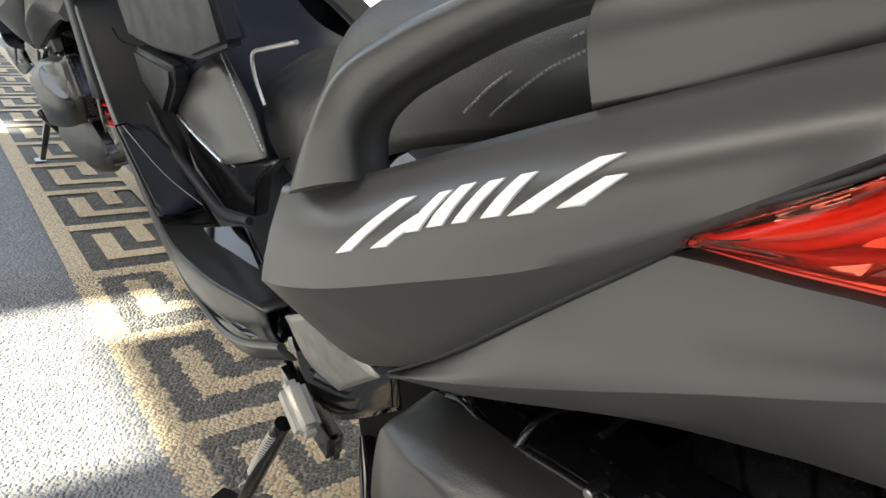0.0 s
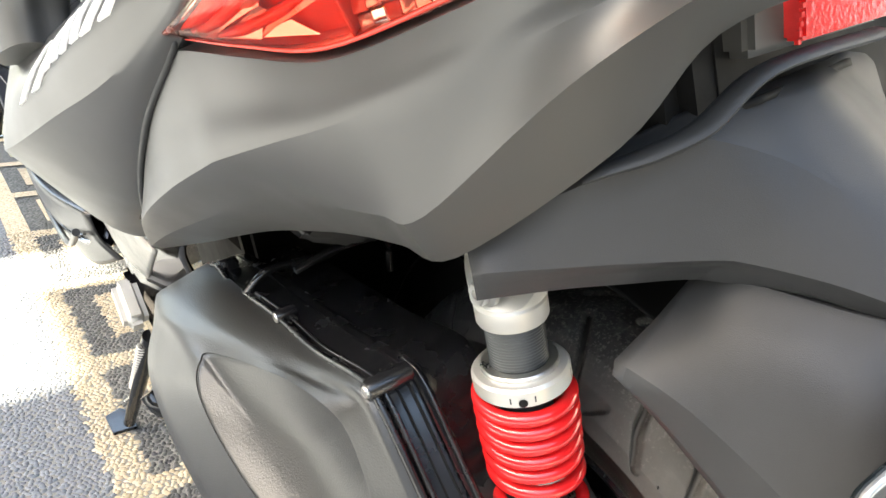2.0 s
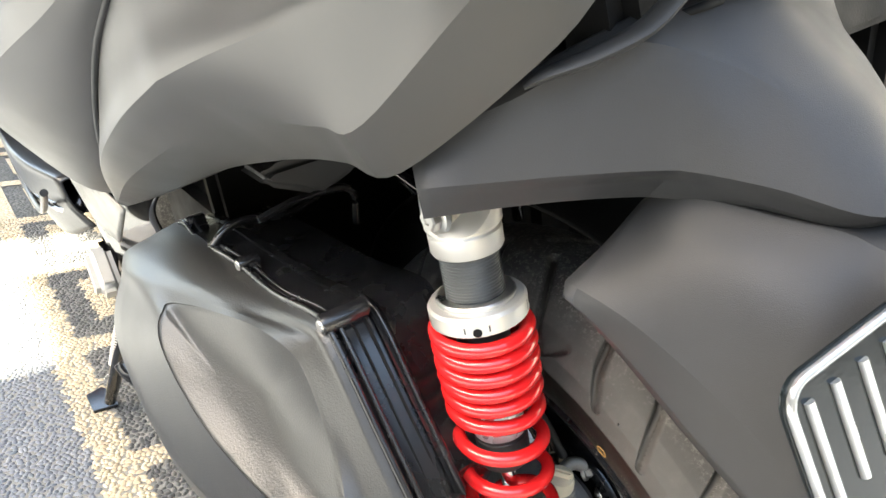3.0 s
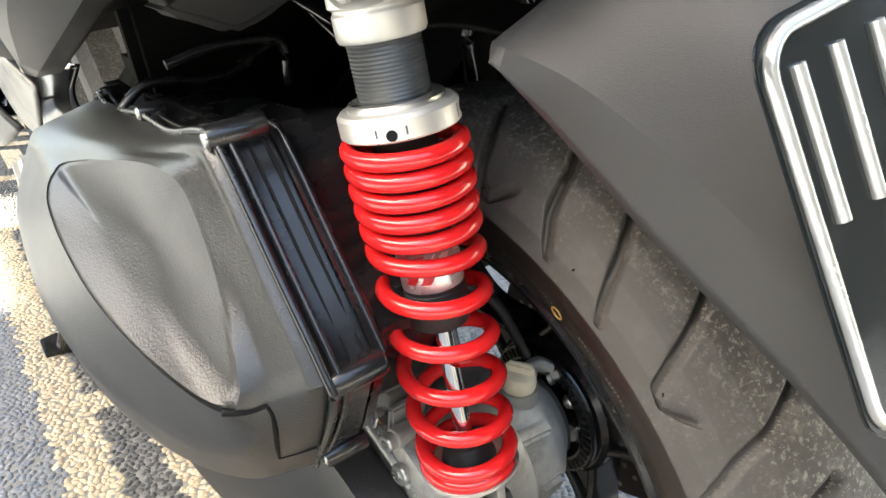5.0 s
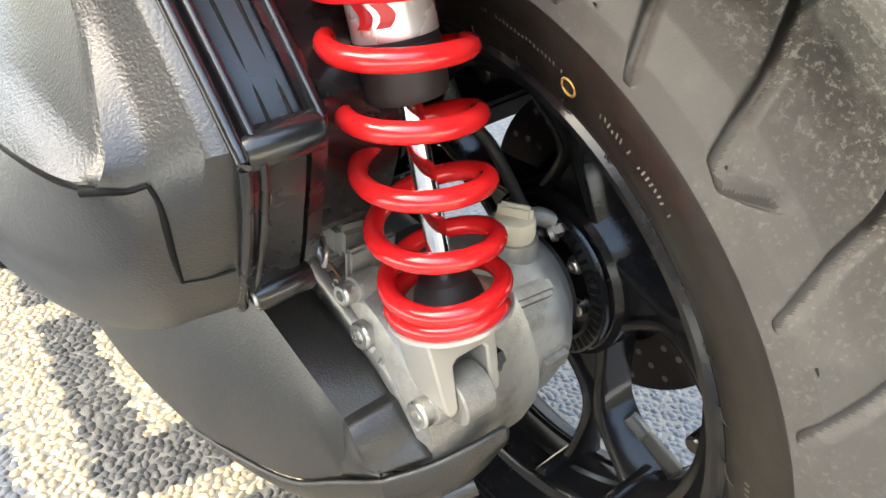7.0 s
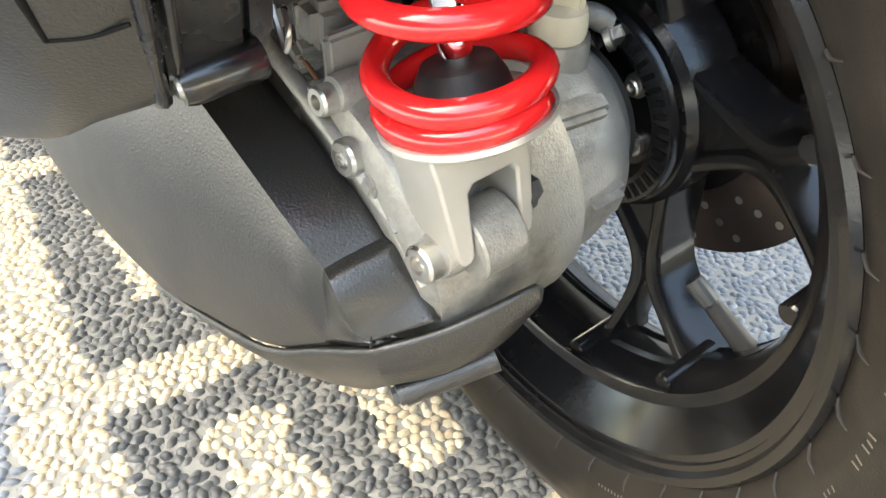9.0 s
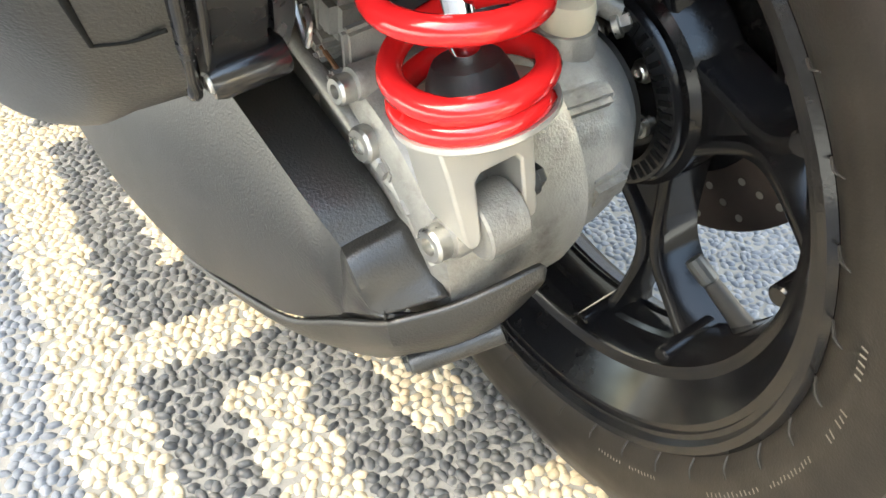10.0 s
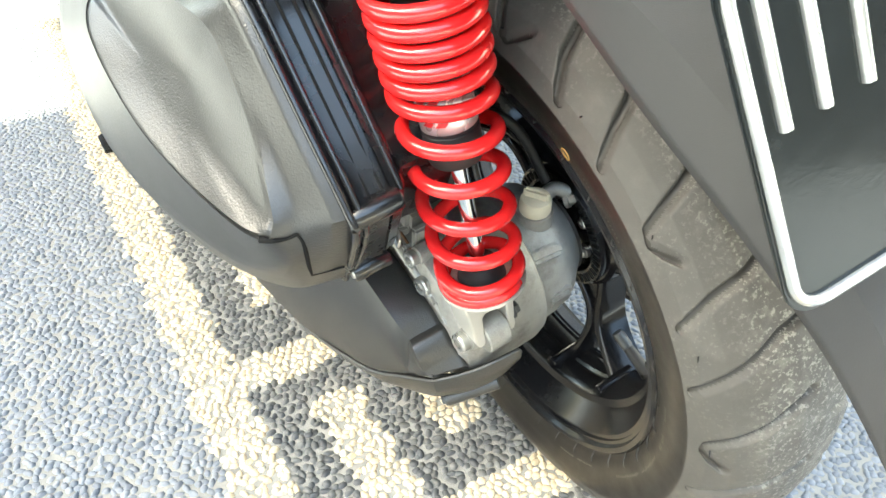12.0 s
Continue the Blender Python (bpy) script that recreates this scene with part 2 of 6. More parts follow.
def through_points(pts, per, breaks):
    """A smooth line through rows of points; at a break of sharpness 1 it turns a corner."""
    p = np.asarray(pts, float)
    n = len(p)
    out = []
    for i in range(n - 1):
        before = p[i - 1] if i else 2 * p[0] - p[1]
        after = p[i + 2] if i + 2 < n else 2 * p[-1] - p[-2]
        s0, s1 = breaks.get(i, 0.0), breaks.get(i + 1, 0.0)
        before = before * (1 - s0) + (2 * p[i] - p[i + 1]) * s0
        after = after * (1 - s1) + (2 * p[i + 1] - p[i]) * s1
        for k in range(per):
            t = k / per
            out.append(0.5 * (2 * p[i] + (p[i + 1] - before) * t + (2 * before - 5 * p[i] + 4 * p[i + 1] - after) * t * t + (3 * p[i] - before - 3 * p[i + 1] + after) * t ** 3))
    out.append(p[-1])
    return np.array(out)


def sheet(name, rows, mat, parent, label="", thick=0.003, levels=3, creases=(), cols=(), inward=(0.1, 0.1, 0), angle=30):
    """A moulded panel through rows of control points, with sharp lines along the creased rows and columns."""
    per = 2 * levels
    dense = through_points(rows, per, dict(creases))
    dense = through_points(dense.transpose(1, 0, 2), per, dict(cols)).transpose(1, 0, 2)
    h, w = dense.shape[:2]
    verts, faces = grid(dense.tolist())
    bm = bmesh.new()
    vs = [bm.verts.new(v) for v in verts]
    for f in faces:
        bm.faces.new([vs[i] for i in f])
    bmesh.ops.remove_doubles(bm, verts=bm.verts[:], dist=1e-5)
    bm.normal_update()
    c = Vector(inward)
    if sum((f.normal.dot(f.calc_center_median() - c)) * f.calc_area() for f in bm.faces) < 0:
        bmesh.ops.reverse_faces(bm, faces=bm.faces[:])
    ob = smooth(part(name, bm, mat, parent, label), angle)
    if thick:
        k = ob.modifiers.new("thickness", "SOLIDIFY")
        k.thickness, k.offset = thick, -1
    return ob


def spline(points, per=8):
    """A smooth line through the points."""
    p = [Vector(q) for q in points]
    p = [2 * p[0] - p[1]] + p + [2 * p[-1] - p[-2]]
    out = []
    for a, b, c, d in zip(p, p[1:], p[2:], p[3:]):
        for i in range(per):
            t = i / per
            out.append(0.5 * ((2 * b) + (c - a) * t + (2 * a - 5 * b + 4 * c - d) * t * t + (3 * b - a - 3 * c + d) * t ** 3))
    return out + [p[-2]]


def sweep(points, radii, seg=10, flat=1.0, up=(0, 0, 1), caps=True):
    """A round or flattened bar along a line; radii: one, or one a point."""
    n = len(points)
    if not isinstance(radii, (list, tuple)):
        radii = [radii] * n
    pts = [Vector(p) for p in points]
    rows, ref = [], Vector(up)
    for i, p in enumerate(pts):
        t = (pts[min(i + 1, n - 1)] - pts[max(i - 1, 0)]).normalized()
        side = t.cross(ref)
        if side.length < 1e-4:
            side = t.cross(Vector((1, 0.1, 0)))
        side.normalize()
        top = side.cross(t)
        rows.append([p + radii[i] * (math.cos(a) * side + flat * math.sin(a) * top) for a in (2 * math.pi * k / seg for k in range(seg))])
    verts, faces = grid(rows, True)
    if caps:
        faces.append(tuple(range(seg))[::-1])
        faces.append(tuple((n - 1) * seg + k for k in range(seg)))
    return verts, faces


def bar(name, points, radii, mat, parent, label="", seg=10, flat=1.0, up=(0, 0, 1), per=6):
    line = spline(points, per) if per > 1 and len(points) > 2 else points
    if isinstance(radii, (list, tuple)):
        radii = [float(np.interp(i / (len(line) - 1) * (len(radii) - 1), range(len(radii)), radii)) for i in range(len(line))]
    verts, faces = sweep(line, radii, seg, flat, up)
    return smooth(part(name, (verts, faces), mat, parent, label), 50)


def turned(name, profile, origin, axis, mat, parent, label="", seg=40, closed=False, angle=35):
    """A turned body: profile of (radius, height) along the axis from the origin."""
    q = Vector(axis).normalized().to_track_quat("Z", "Y").to_matrix()
    o = Vector(origin)
    rows = [[o + q @ Vector((r * math.cos(a), r * math.sin(a), h)) for a in (2 * math.pi * k / seg for k in range(seg))] for r, h in profile]
    if closed:
        rows.append(rows[0])
    verts, faces = grid(rows, True)
    if not closed:
        faces.append(tuple(range(seg))[::-1])
        faces.append(tuple((len(rows) - 1) * seg + k for k in range(seg)))
    bm = bmesh.new()
    vs = [bm.verts.new(v) for v in verts]
    for f in faces:
        bm.faces.new([vs[i] for i in f])
    bmesh.ops.remove_doubles(bm, verts=bm.verts[:], dist=1e-6)
    recalc(bm)
    return smooth(part(name, bm, mat, parent, label), angle)


def slab(name, outline, depth, frame_matrix, mat, parent, label="", bevel=0.0015, segments=2):
    """A plate cut to an outline in its own x and y, depth thick downwards, with rounded edges."""
    bm = bmesh.new()
    top = [bm.verts.new((x, y, 0)) for x, y in outline]
    f = bm.faces.new(top)
    if f.normal.z < 0 or sum((a.co.x * b.co.y - b.co.x * a.co.y) for a, b in zip(top, top[1:] + top[:1])) < 0:
        f.normal_flip()
    ex = bmesh.ops.extrude_face_region(bm, geom=[f])
    for v in ex["geom"]:
        if isinstance(v, bmesh.types.BMVert):
            v.co.z -= depth
    recalc(bm)
    if bevel:
        bmesh.ops.bevel(bm, geom=bm.edges[:], offset=bevel, segments=segments, affect="EDGES", clamp_overlap=True)
    bmesh.ops.transform(bm, matrix=frame_matrix, verts=bm.verts[:])
    return smooth(part(name, recalc(bm), mat, parent, label), 45)


def block(name, size, m, mat, parent, label="", bevel=0.002, segments=2):
    bm = bmesh.new()
    bmesh.ops.create_cube(bm, size=1.0)
    bmesh.ops.scale(bm, vec=size, verts=bm.verts[:])
    if bevel:
        bmesh.ops.bevel(bm, geom=bm.edges[:], offset=bevel, segments=segments, affect="EDGES", clamp_overlap=True)
    bmesh.ops.transform(bm, matrix=m, verts=bm.verts[:])
    return smooth(part(name, bm, mat, parent, label), 40)


def facing(origin, out, up=(0, 0, 1)):
    """A frame at the origin whose z looks out and whose y is nearest to up."""
    z = Vector(out).normalized()
    x = Vector(up).cross(z).normalized()
    y = z.cross(x)
    m = Matrix((x, y, z)).transposed().to_4x4()
    m.translation = origin
    return m


def bolt(parent, origin, out, r=0.006, h=0.005, mat=None, name="bolt", hexed=True):
    """A flanged bolt with a hexagon or round head."""
    b = turned(name, [(r * 1.35, -0.002), (r * 1.35, 0.0012), (r * 1.1, 0.002)], origin, out, mat or STEEL, parent, seg=20)
    turned("head", [(r * 0.95, 0.001), (r, 0.002), (r, h - 0.001), (r * 0.85, h), (r * 0.45, h), (r * 0.4, h - 0.0015)], origin, out, mat or STEEL, b, seg=6 if hexed else 16, angle=30)
    return b
# ---- the ground: a pebble mosaic with a meander border ----
LINE_L, LINE_R, PERIOD, FIRST = -0.303, -0.243, 0.425, 0.222


def tone_at(x, y):
    """0 grey field, 1 cream, 2 dark, by the meander's plan."""
    if x < LINE_L or x > 0.105:
        return 0
    if x < LINE_R or x > 0.045:
        return 1
    v = (FIRST + 0.028 - y) % PERIOD
    if v < 0.056:
        return 1
    if -0.187 <= x <= -0.130 and 0.108 <= v <= 0.345:
        return 1
    if x >= -0.187 and 0.289 <= v <= 0.345:
        return 1
    if -0.075 <= x <= -0.019 and v < 0.225:
        return 1
    return 2


def plain(name, x0, x1, y0, y1, z, mat, parent=None):
    return part(name, ([(x0, y0, z), (x1, y0, z), (x1, y1, z), (x0, y1, z)], [(0, 1, 2, 3)]), mat, parent)


ground = plain("ground", -60, 60, -60, 60, -0.008, BED_GREY)
tagged(ground, "blue-grey river pebbles set in mortar as paving", "ground", kind="structure")
border = plain("mosaic_border", LINE_L, 0.105, -6.4, 12, -0.004, BED_DARK)
tagged(border, "dark pebble band of a meander mosaic border in the paving", "paving", kind="structure")
lines_v, lines_f = [], []


def strip(x0, x1, y0, y1):
    k = len(lines_v)
    lines_v.extend([(x0, y0, 0), (x1, y0, 0), (x1, y1, 0), (x0, y1, 0)])
    lines_f.append((k, k + 1, k + 2, k + 3))


strip(LINE_L, LINE_R, -6.4, 12)
strip(0.045, 0.105, -6.4, 12)
for k in range(-14, 27):
    y = FIRST + PERIOD * k
    strip(LINE_R, -0.075, y - 0.028, y + 0.028)
    strip(-0.075, -0.019, y - 0.197, y + 0.028)
    strip(-0.019, 0.045, y - 0.028, y + 0.028)
    strip(-0.187, -0.130, y - 0.317, y - 0.080)
    strip(-0.130, 0.045, y - 0.317, y - 0.261)
lines = part("mosaic_lines", (lines_v, lines_f), BED_CREAM, None)
tagged(lines, "cream pebble lines forming a square meander pattern", "paving", kind="structure")

rng = np.random.default_rng(7)


def pebbles():
    """Single stones over the near paving, sorted by tone into three beds."""
    step = 0.0096
    found = {0: [], 1: [], 2: []}
    j = 0
    y = -0.42
    while y < 1.95:
        far = max(0.0, y - 0.9)
        x0, x1 = (-0.72, 0.72) if y < 0.6 else (-0.75, 0.12)
        xs = np.arange(x0 + (j % 2) * step / 2, x1, step)
        for x in xs:
            px, py = x + rng.normal(0, 0.0016), y + rng.normal(0, 0.0016)
            wob = 0.003 * math.sin(py * 210) + 0.003 * math.sin(py * 97 + px * 60)
            found[tone_at(px + wob, py + wob)].append((px, py))
        y += step * 0.84
        j += 1
    return found


def stones(name, places, size, flat, mat, label):
    """One mesh of low domes, one for each place."""
    p = np.array(places)
    n, seg = len(p), 7
    a = rng.uniform(0, 2 * np.pi, n)
    ra = size * rng.uniform(0.85, 1.35, n)
    rb = size * rng.uniform(0.62, 0.92, n)
    hh = flat * rng.uniform(0.7, 1.3, n)
    tilt = rng.normal(0, 0.12, (n, 2))
    t = 2 * np.pi * np.arange(seg) / seg
    rings = [(1.0, -0.6), (0.93, 0.25), (0.58, 0.82)]
    vs = []
    for rr, zz in rings:
        jag = rng.uniform(0.86, 1.12, (n, seg))
        lx, ly = rr * ra[:, None] * np.cos(t) * jag, rr * rb[:, None] * np.sin(t) * jag
        x, y = lx * np.cos(a)[:, None] - ly * np.sin(a)[:, None], lx * np.sin(a)[:, None] + ly * np.cos(a)[:, None]
        z = hh[:, None] * zz + x * tilt[:, :1] + y * tilt[:, 1:]
        vs.append(np.stack([x + p[:, :1], y + p[:, 1:], z], -1))
    top = np.stack([p[:, 0], p[:, 1], hh], -1)[:, None]
    verts = np.concatenate([*vs, top], 1).reshape(-1, 3)
    faces = []
    for r in range(2):
        faces += [(r * seg + k, r * seg + (k + 1) % seg, (r + 1) * seg + (k + 1) % seg, (r + 1) * seg + k) for k in range(seg)]
    tris = [(2 * seg + k, 2 * seg + (k + 1) % seg, 3 * seg) for k in range(seg)]
    per = 3 * seg + 1
    base = np.arange(n)[:, None, None] * per
    quads = (np.array(faces)[None] + base).reshape(-1, 4).tolist()
    caps = (np.array(tris)[None] + base).reshape(-1, 3).tolist()
    ob = part(name, (verts.tolist(), quads + caps), mat, None)
    ob.data.polygons.foreach_set("use_smooth", [True] * len(ob.data.polygons))
    return tagged(ob, label, "pebbles", kind="stuff")


beds = pebbles()
stones("grey_pebbles", beds[0], 0.0059, 0.0036, PEB_GREY, "blue-grey oval river pebbles bedded in mortar")
stones("cream_pebbles", beds[1], 0.0061, 0.0042, PEB_CREAM, "cream and tan oval river pebbles bedded in mortar")
stones("dark_pebbles", beds[2], 0.0062, 0.0042, PEB_DARK, "dark grey oval river pebbles bedded in mortar")

mortar = part("mortar_bed", ([(-0.72, -0.42, 0.0012), (0.72, -0.42, 0.0012), (0.72, 0.60, 0.0012), (0.12, 0.60, 0.0012), (0.12, 1.945, 0.0012), (-0.75, 1.945, 0.0012), (-0.75, 0.60, 0.0012), (-0.72, 0.60, 0.0012)], [(0, 1, 2, 3, 7), (7, 3, 4, 5, 6)]), MORTAR, None)
tagged(mortar, "light grey mortar bed between the pebbles", "paving", kind="structure")

# unseen high canopy added to shade the scooter; gaps between its bays shape the sun patches
for x0, x1, y0, y1 in ((-6.25, 4.7, 0.2, 2.44), (-5.56, 4.7, 2.44, 2.92), (-5.35, 4.7, 2.92, 3.16), (-6.25, 4.7, 3.16, 5.30), (-5.42, 4.7, 5.30, 5.62), (-6.25, 4.7, 5.62, 10.0)):
    shade_bay = block("canopy", (x1 - x0, y1 - y0, 0.1), pose((x0 + x1) / 2, (y0 + y1) / 2, 7.0), DARKWALL, None, bevel=0)
    tagged(shade_bay, "unseen canopy bay added to shade the scooter", "canopy", kind="structure")
# unseen walls added to close the place; the dark ones cut low sky light
west_screen = block("unseen_wall_west", (0.2, 30.0, 5.6), pose(-9.0, 3.0, 2.79), DARKWALL, None, bevel=0)
tagged(west_screen, "unseen dark wall added in the west to block low sky", "wall", kind="structure")
rear = block("unseen_wall_south", (16.0, 0.2, 4.4), pose(0.3, -6.8, 2.19), DARKWALL, None, bevel=0)
tagged(rear, "unseen dark wall added behind to block low sky", "wall", kind="structure")
wall = block("unseen_wall_east", (0.15, 16.0, 7.0), pose(4.9, 5.0, 3.49), CONCRETE, None, bevel=0)
tagged(wall, "unseen plain wall added to close the east side", "wall", kind="structure")

# ---- the scooter, built upright with its rear axle at the origin ----
AXLE, LEAN = 0.277, -11.5


def tyre_profile(s):
    """Half width and radius of the tyre's section for s from 0 (rim) over 0.35 (shoulder edge) to 1 (crown)."""
    ss = [0.0, 0.06, 0.16, 0.27, 0.35, 0.47, 0.60, 0.74, 0.88, 1.0]
    xx = [0.046, 0.0535, 0.0605, 0.0645, 0.0655, 0.0625, 0.0535, 0.0375, 0.0180, 0.0]
    rr = [0.1855, 0.191, 0.205, 0.219, 0.230, 0.2435, 0.2565, 0.268, 0.2745, 0.276]
    return float(np.interp(s, ss, xx)), float(np.interp(s, ss, rr))


def wheel(parent):
    w = new("rear_wheel")
    w.parent = parent
    tagged(w, "black cast rear wheel with a worn dusty tyre")
    # tyre: a fine grid whose tread is pressed in along the grooves
    around = 1900
    ss = np.concatenate([np.linspace(0, 0.35, 12), np.linspace(0.362, 1, 84)])
    half = [(s, -1) for s in ss] + [(s, 1) for s in ss[::-1][1:]]
    xs, rs, sv, side = [], [], [], []
    for s, sg in half:
        x, r = tyre_profile(s)
        xs.append(sg * x), rs.append(r), sv.append(s), side.append(sg)
    xs, rs, sv, side = np.array(xs), np.array(rs), np.array(sv), np.array(side)
    th = 2 * np.pi * np.arange(around) / around
    T, S = np.meshgrid(th, sv, indexing="ij")
    SG = np.meshgrid(th, side, indexing="ij")[1]
    depth = np.zeros_like(T)

    def press(path, width, deep, shift):
        """Grooves along a path of (angle in sectors, s), repeated round the tyre."""
        pts = [(path[i], path[i + 1]) for i in range(len(path) - 1)]
        for (a0, s0), (a1, s1) in pts:
            c = (a0 + a1) / 2
            loc = ((T / SECTOR - shift - c + 0.5) % 1.0) - 0.5 + c
            du, dv = (loc - 0.0) * SECTOR * 0.25, S * 0.155
            p0, p1 = np.array([a0 * SECTOR * 0.25, s0 * 0.155]), np.array([a1 * SECTOR * 0.25, s1 * 0.155])
            d = p1 - p0
            k = np.clip(((du - p0[0]) * d[0] + (dv - p0[1]) * d[1]) / (d @ d), 0, 1)
            dist = np.hypot(du - p0[0] - k * d[0], dv - p0[1] - k * d[1])
            np.maximum(depth, deep * np.clip(2.4 * (1 - dist / (width * 1.12)), 0, 1), out=depth)

    for sgn, off in ((-1, PHASE), (1, PHASE + 0.5)):
        keep = depth.copy()
        for path, width in TREAD:
            press(path, width, 0.0058, off)
        depth[SG != sgn] = keep[SG != sgn]
    for _ in range(2):
        depth = (np.roll(depth, 1, 0) + 2 * depth + np.roll(depth, -1, 0)) / 4
        depth[:, 1:-1] = (depth[:, :-2] + 2 * depth[:, 1:-1] + depth[:, 2:]) / 4
    rad = rs[None] - depth
    verts = np.stack([np.broadcast_to(xs[None], T.shape), rad * np.cos(T), rad * np.sin(T)], -1).reshape(-1, 3)
    m = len(sv)
    i, j = np.meshgrid(np.arange(around), np.arange(m - 1), indexing="ij")
    faces = np.stack([i * m + j, i * m + j + 1, ((i + 1) % around) * m + j + 1, ((i + 1) % around) * m + j], -1).reshape(-1, 4).tolist()
    tyre = smooth(part("tyre", (verts.tolist(), faces), RUBBER, w, "worn black tyre with curved dusty grooves"), 50)
    tyre.data.materials.append(SIDEWALL)
    low = np.maximum(sv[:-1], sv[1:]) <= 0.351
    index = np.tile(low, around).astype(int).reshape(around, m - 1)
    # the shade deep in the grooves is put in as a darker rubber
    tyre.data.materials.append(GROOVE_SHADE)
    near = np.minimum(np.minimum(depth, np.roll(depth, -1, 0))[:, :-1], np.minimum(depth, np.roll(depth, -1, 0))[:, 1:])
    index[near > 0.0036] = 2
    tyre.data.polygons.foreach_set("material_index", index.ravel().tolist())
    # moulded signs on the sidewall, too worn to read
    vs, fs = [], []
    rng = random.Random(31)

    def sign_stroke(r, a, tall, wide, slant):
        """A raised stroke on the sidewall at radius r and angle a."""
        s0 = float(np.interp(r, [0.191, 0.205, 0.219], [0.06, 0.16, 0.27]))
        x = -tyre_profile(s0)[0] - 0.0004
        t, c = Vector((0, -math.sin(a), math.cos(a))), Vector((-0.40, math.cos(a), math.sin(a))).normalized()
        o = Vector((x, r * math.cos(a), r * math.sin(a)))
        n, lean = len(vs), t * slant
        vs.extend([o - t * wide - c * tall - lean, o + t * wide - c * tall - lean, o + t * wide + c * tall + lean, o - t * wide + c * tall + lean])
        fs.append((n, n + 1, n + 2, n + 3))

    for r0, start, count, gap, tall in ((0.2120, 103, 24, 0.68, 0.0012), (0.2115, 125.5, 8, 0.72, 0.0022), (0.2115, 132.5, 9, 0.74, 0.0022), (0.2065, 172, 5, 0.9, 0.0016), (0.2065, 181, 6, 0.95, 0.0018), (0.2060, 191, 12, 0.9, 0.0012), (0.2060, 204, 13, 1.0, 0.0012), (0.2040, 229, 9, 0.8, 0.0010), (0.2040, 238, 8, 0.8, 0.0010)):
        for k in range(count):
            if rng.random() < 0.12:
                continue
            short = rng.choice((0.6, 0.8, 1.0, 1.0))
            sign_stroke(r0 + tall * (1 - short) * rng.choice((-1, 1)), radians(start + k * gap), tall * short, 0.00045, rng.uniform(-0.0003, 0.0003))
    tagged(part("sidewall_lettering", (vs, fs), INK, w, "worn moulded signs on the tyre wall"), kind="stuff")
    # short moulding hairs left on the bead and the shoulder
    for k in range(40):
        a = radians(9 * k + 2)
        c, t = Vector((0, math.cos(a), math.sin(a))), Vector((0, -math.sin(a), math.cos(a)))
        bar("moulding_hair", [Vector((-0.0535, 0, 0)) + c * 0.1908, Vector((-0.0580, 0, 0)) + c * 0.1945 + t * 0.002, Vector((-0.0600, 0, 0)) + c * 0.199 + t * 0.003], [0.0006, 0.0006, 0.0003], BLACKRUBBER, w, seg=5, per=2)
        if k % 2:
            bar("moulding_hair", [Vector((-0.0618, 0, 0)) + c * 0.2450, Vector((-0.0650, 0, 0)) + c * 0.2475 + t * 0.001], [0.0007, 0.0003], BLACKRUBBER, w, seg=5, per=1)
    a = radians(120)
    o = Vector((-0.0608, 0.2068 * math.cos(a), 0.2068 * math.sin(a)))
    n1, n2 = Vector((0, -math.sin(a), math.cos(a))), Vector((-0.30, math.cos(a), math.sin(a))).normalized()
    ring = [o + 0.0042 * (math.cos(k * math.pi / 8) * n1 + math.sin(k * math.pi / 8) * n2) for k in range(17)]
    bar("ring_mark", ring, 0.0007, OCHRE, w, "ochre painted ring mark on the tyre wall", seg=6, per=1)
    # rim
    barrel = [(0.176, -0.047), (0.1895, -0.0495), (0.1905, -0.053), (0.188, -0.0555), (0.184, -0.0545), (0.1825, -0.0505), (0.1798, -0.0500), (0.1795, -0.0465), (0.1812, -0.0455), (0.1795, -0.040),
              (0.1725, -0.0385), (0.1712, -0.0350), (0.1728, -0.0335), (0.1670, -0.028), (0.1590, -0.0245), (0.1560, -0.0225), (0.1572, -0.0195), (0.153, -0.012), (0.1515, -0.003), (0.1535, 0.000), (0.1515, 0.003), (0.152, 0.014), (0.1545, 0.020), (0.1530, 0.0225), (0.156, 0.0250), (0.166, 0.032), (0.176, 0.040), (0.181, 0.049),
              (0.184, 0.0545), (0.188, 0.0555), (0.1905, 0.053), (0.1895, 0.0495), (0.176, 0.047), (0.160, 0.03), (0.158, -0.02)]
    rim = turned("rim", barrel, (0, 0, 0), (1, 0, 0), RIM, w, "gloss black rim with a stepped well", seg=128, closed=True, angle=30)
    hub = turned("hub", [(0.02, 0.024), (0.040, 0.024), (0.0455, 0.013), (0.048, 0.018), (0.060, 0.020), (0.064, 0.024), (0.065, 0.030), (0.065, 0.056), (0.056, 0.064), (0.03, 0.066)], (0, 0, 0), (1, 0, 0), RIM, w, seg=72)
    turned("sensor_ring", [(0.045, 0.012), (0.0575, 0.012), (0.0585, 0.014), (0.0585, 0.017), (0.045, 0.017)], (0.0, 0, 0), (1, 0, 0), SATIN, w, seg=72, closed=True)
    for k in range(48):
        a = 2 * math.pi * k / 48
        block("slot", (0.0012, 0.0028, 0.0080), Matrix.Rotation(a, 4, "X") @ pose(0.0118, 0, 0.0515), DARK, hub, bevel=0)
    for k in range(5):
        spoke(w, 2 * math.pi * k / 5 + SPOKE_TURN)
    for k in range(5):
        a = 2 * math.pi * k / 5 + radians(217)
        bolt(hub, (0.022, 0.0300 * math.cos(a), 0.0300 * math.sin(a)), (-1, 0, 0), 0.0050, 0.005, hexed=False)
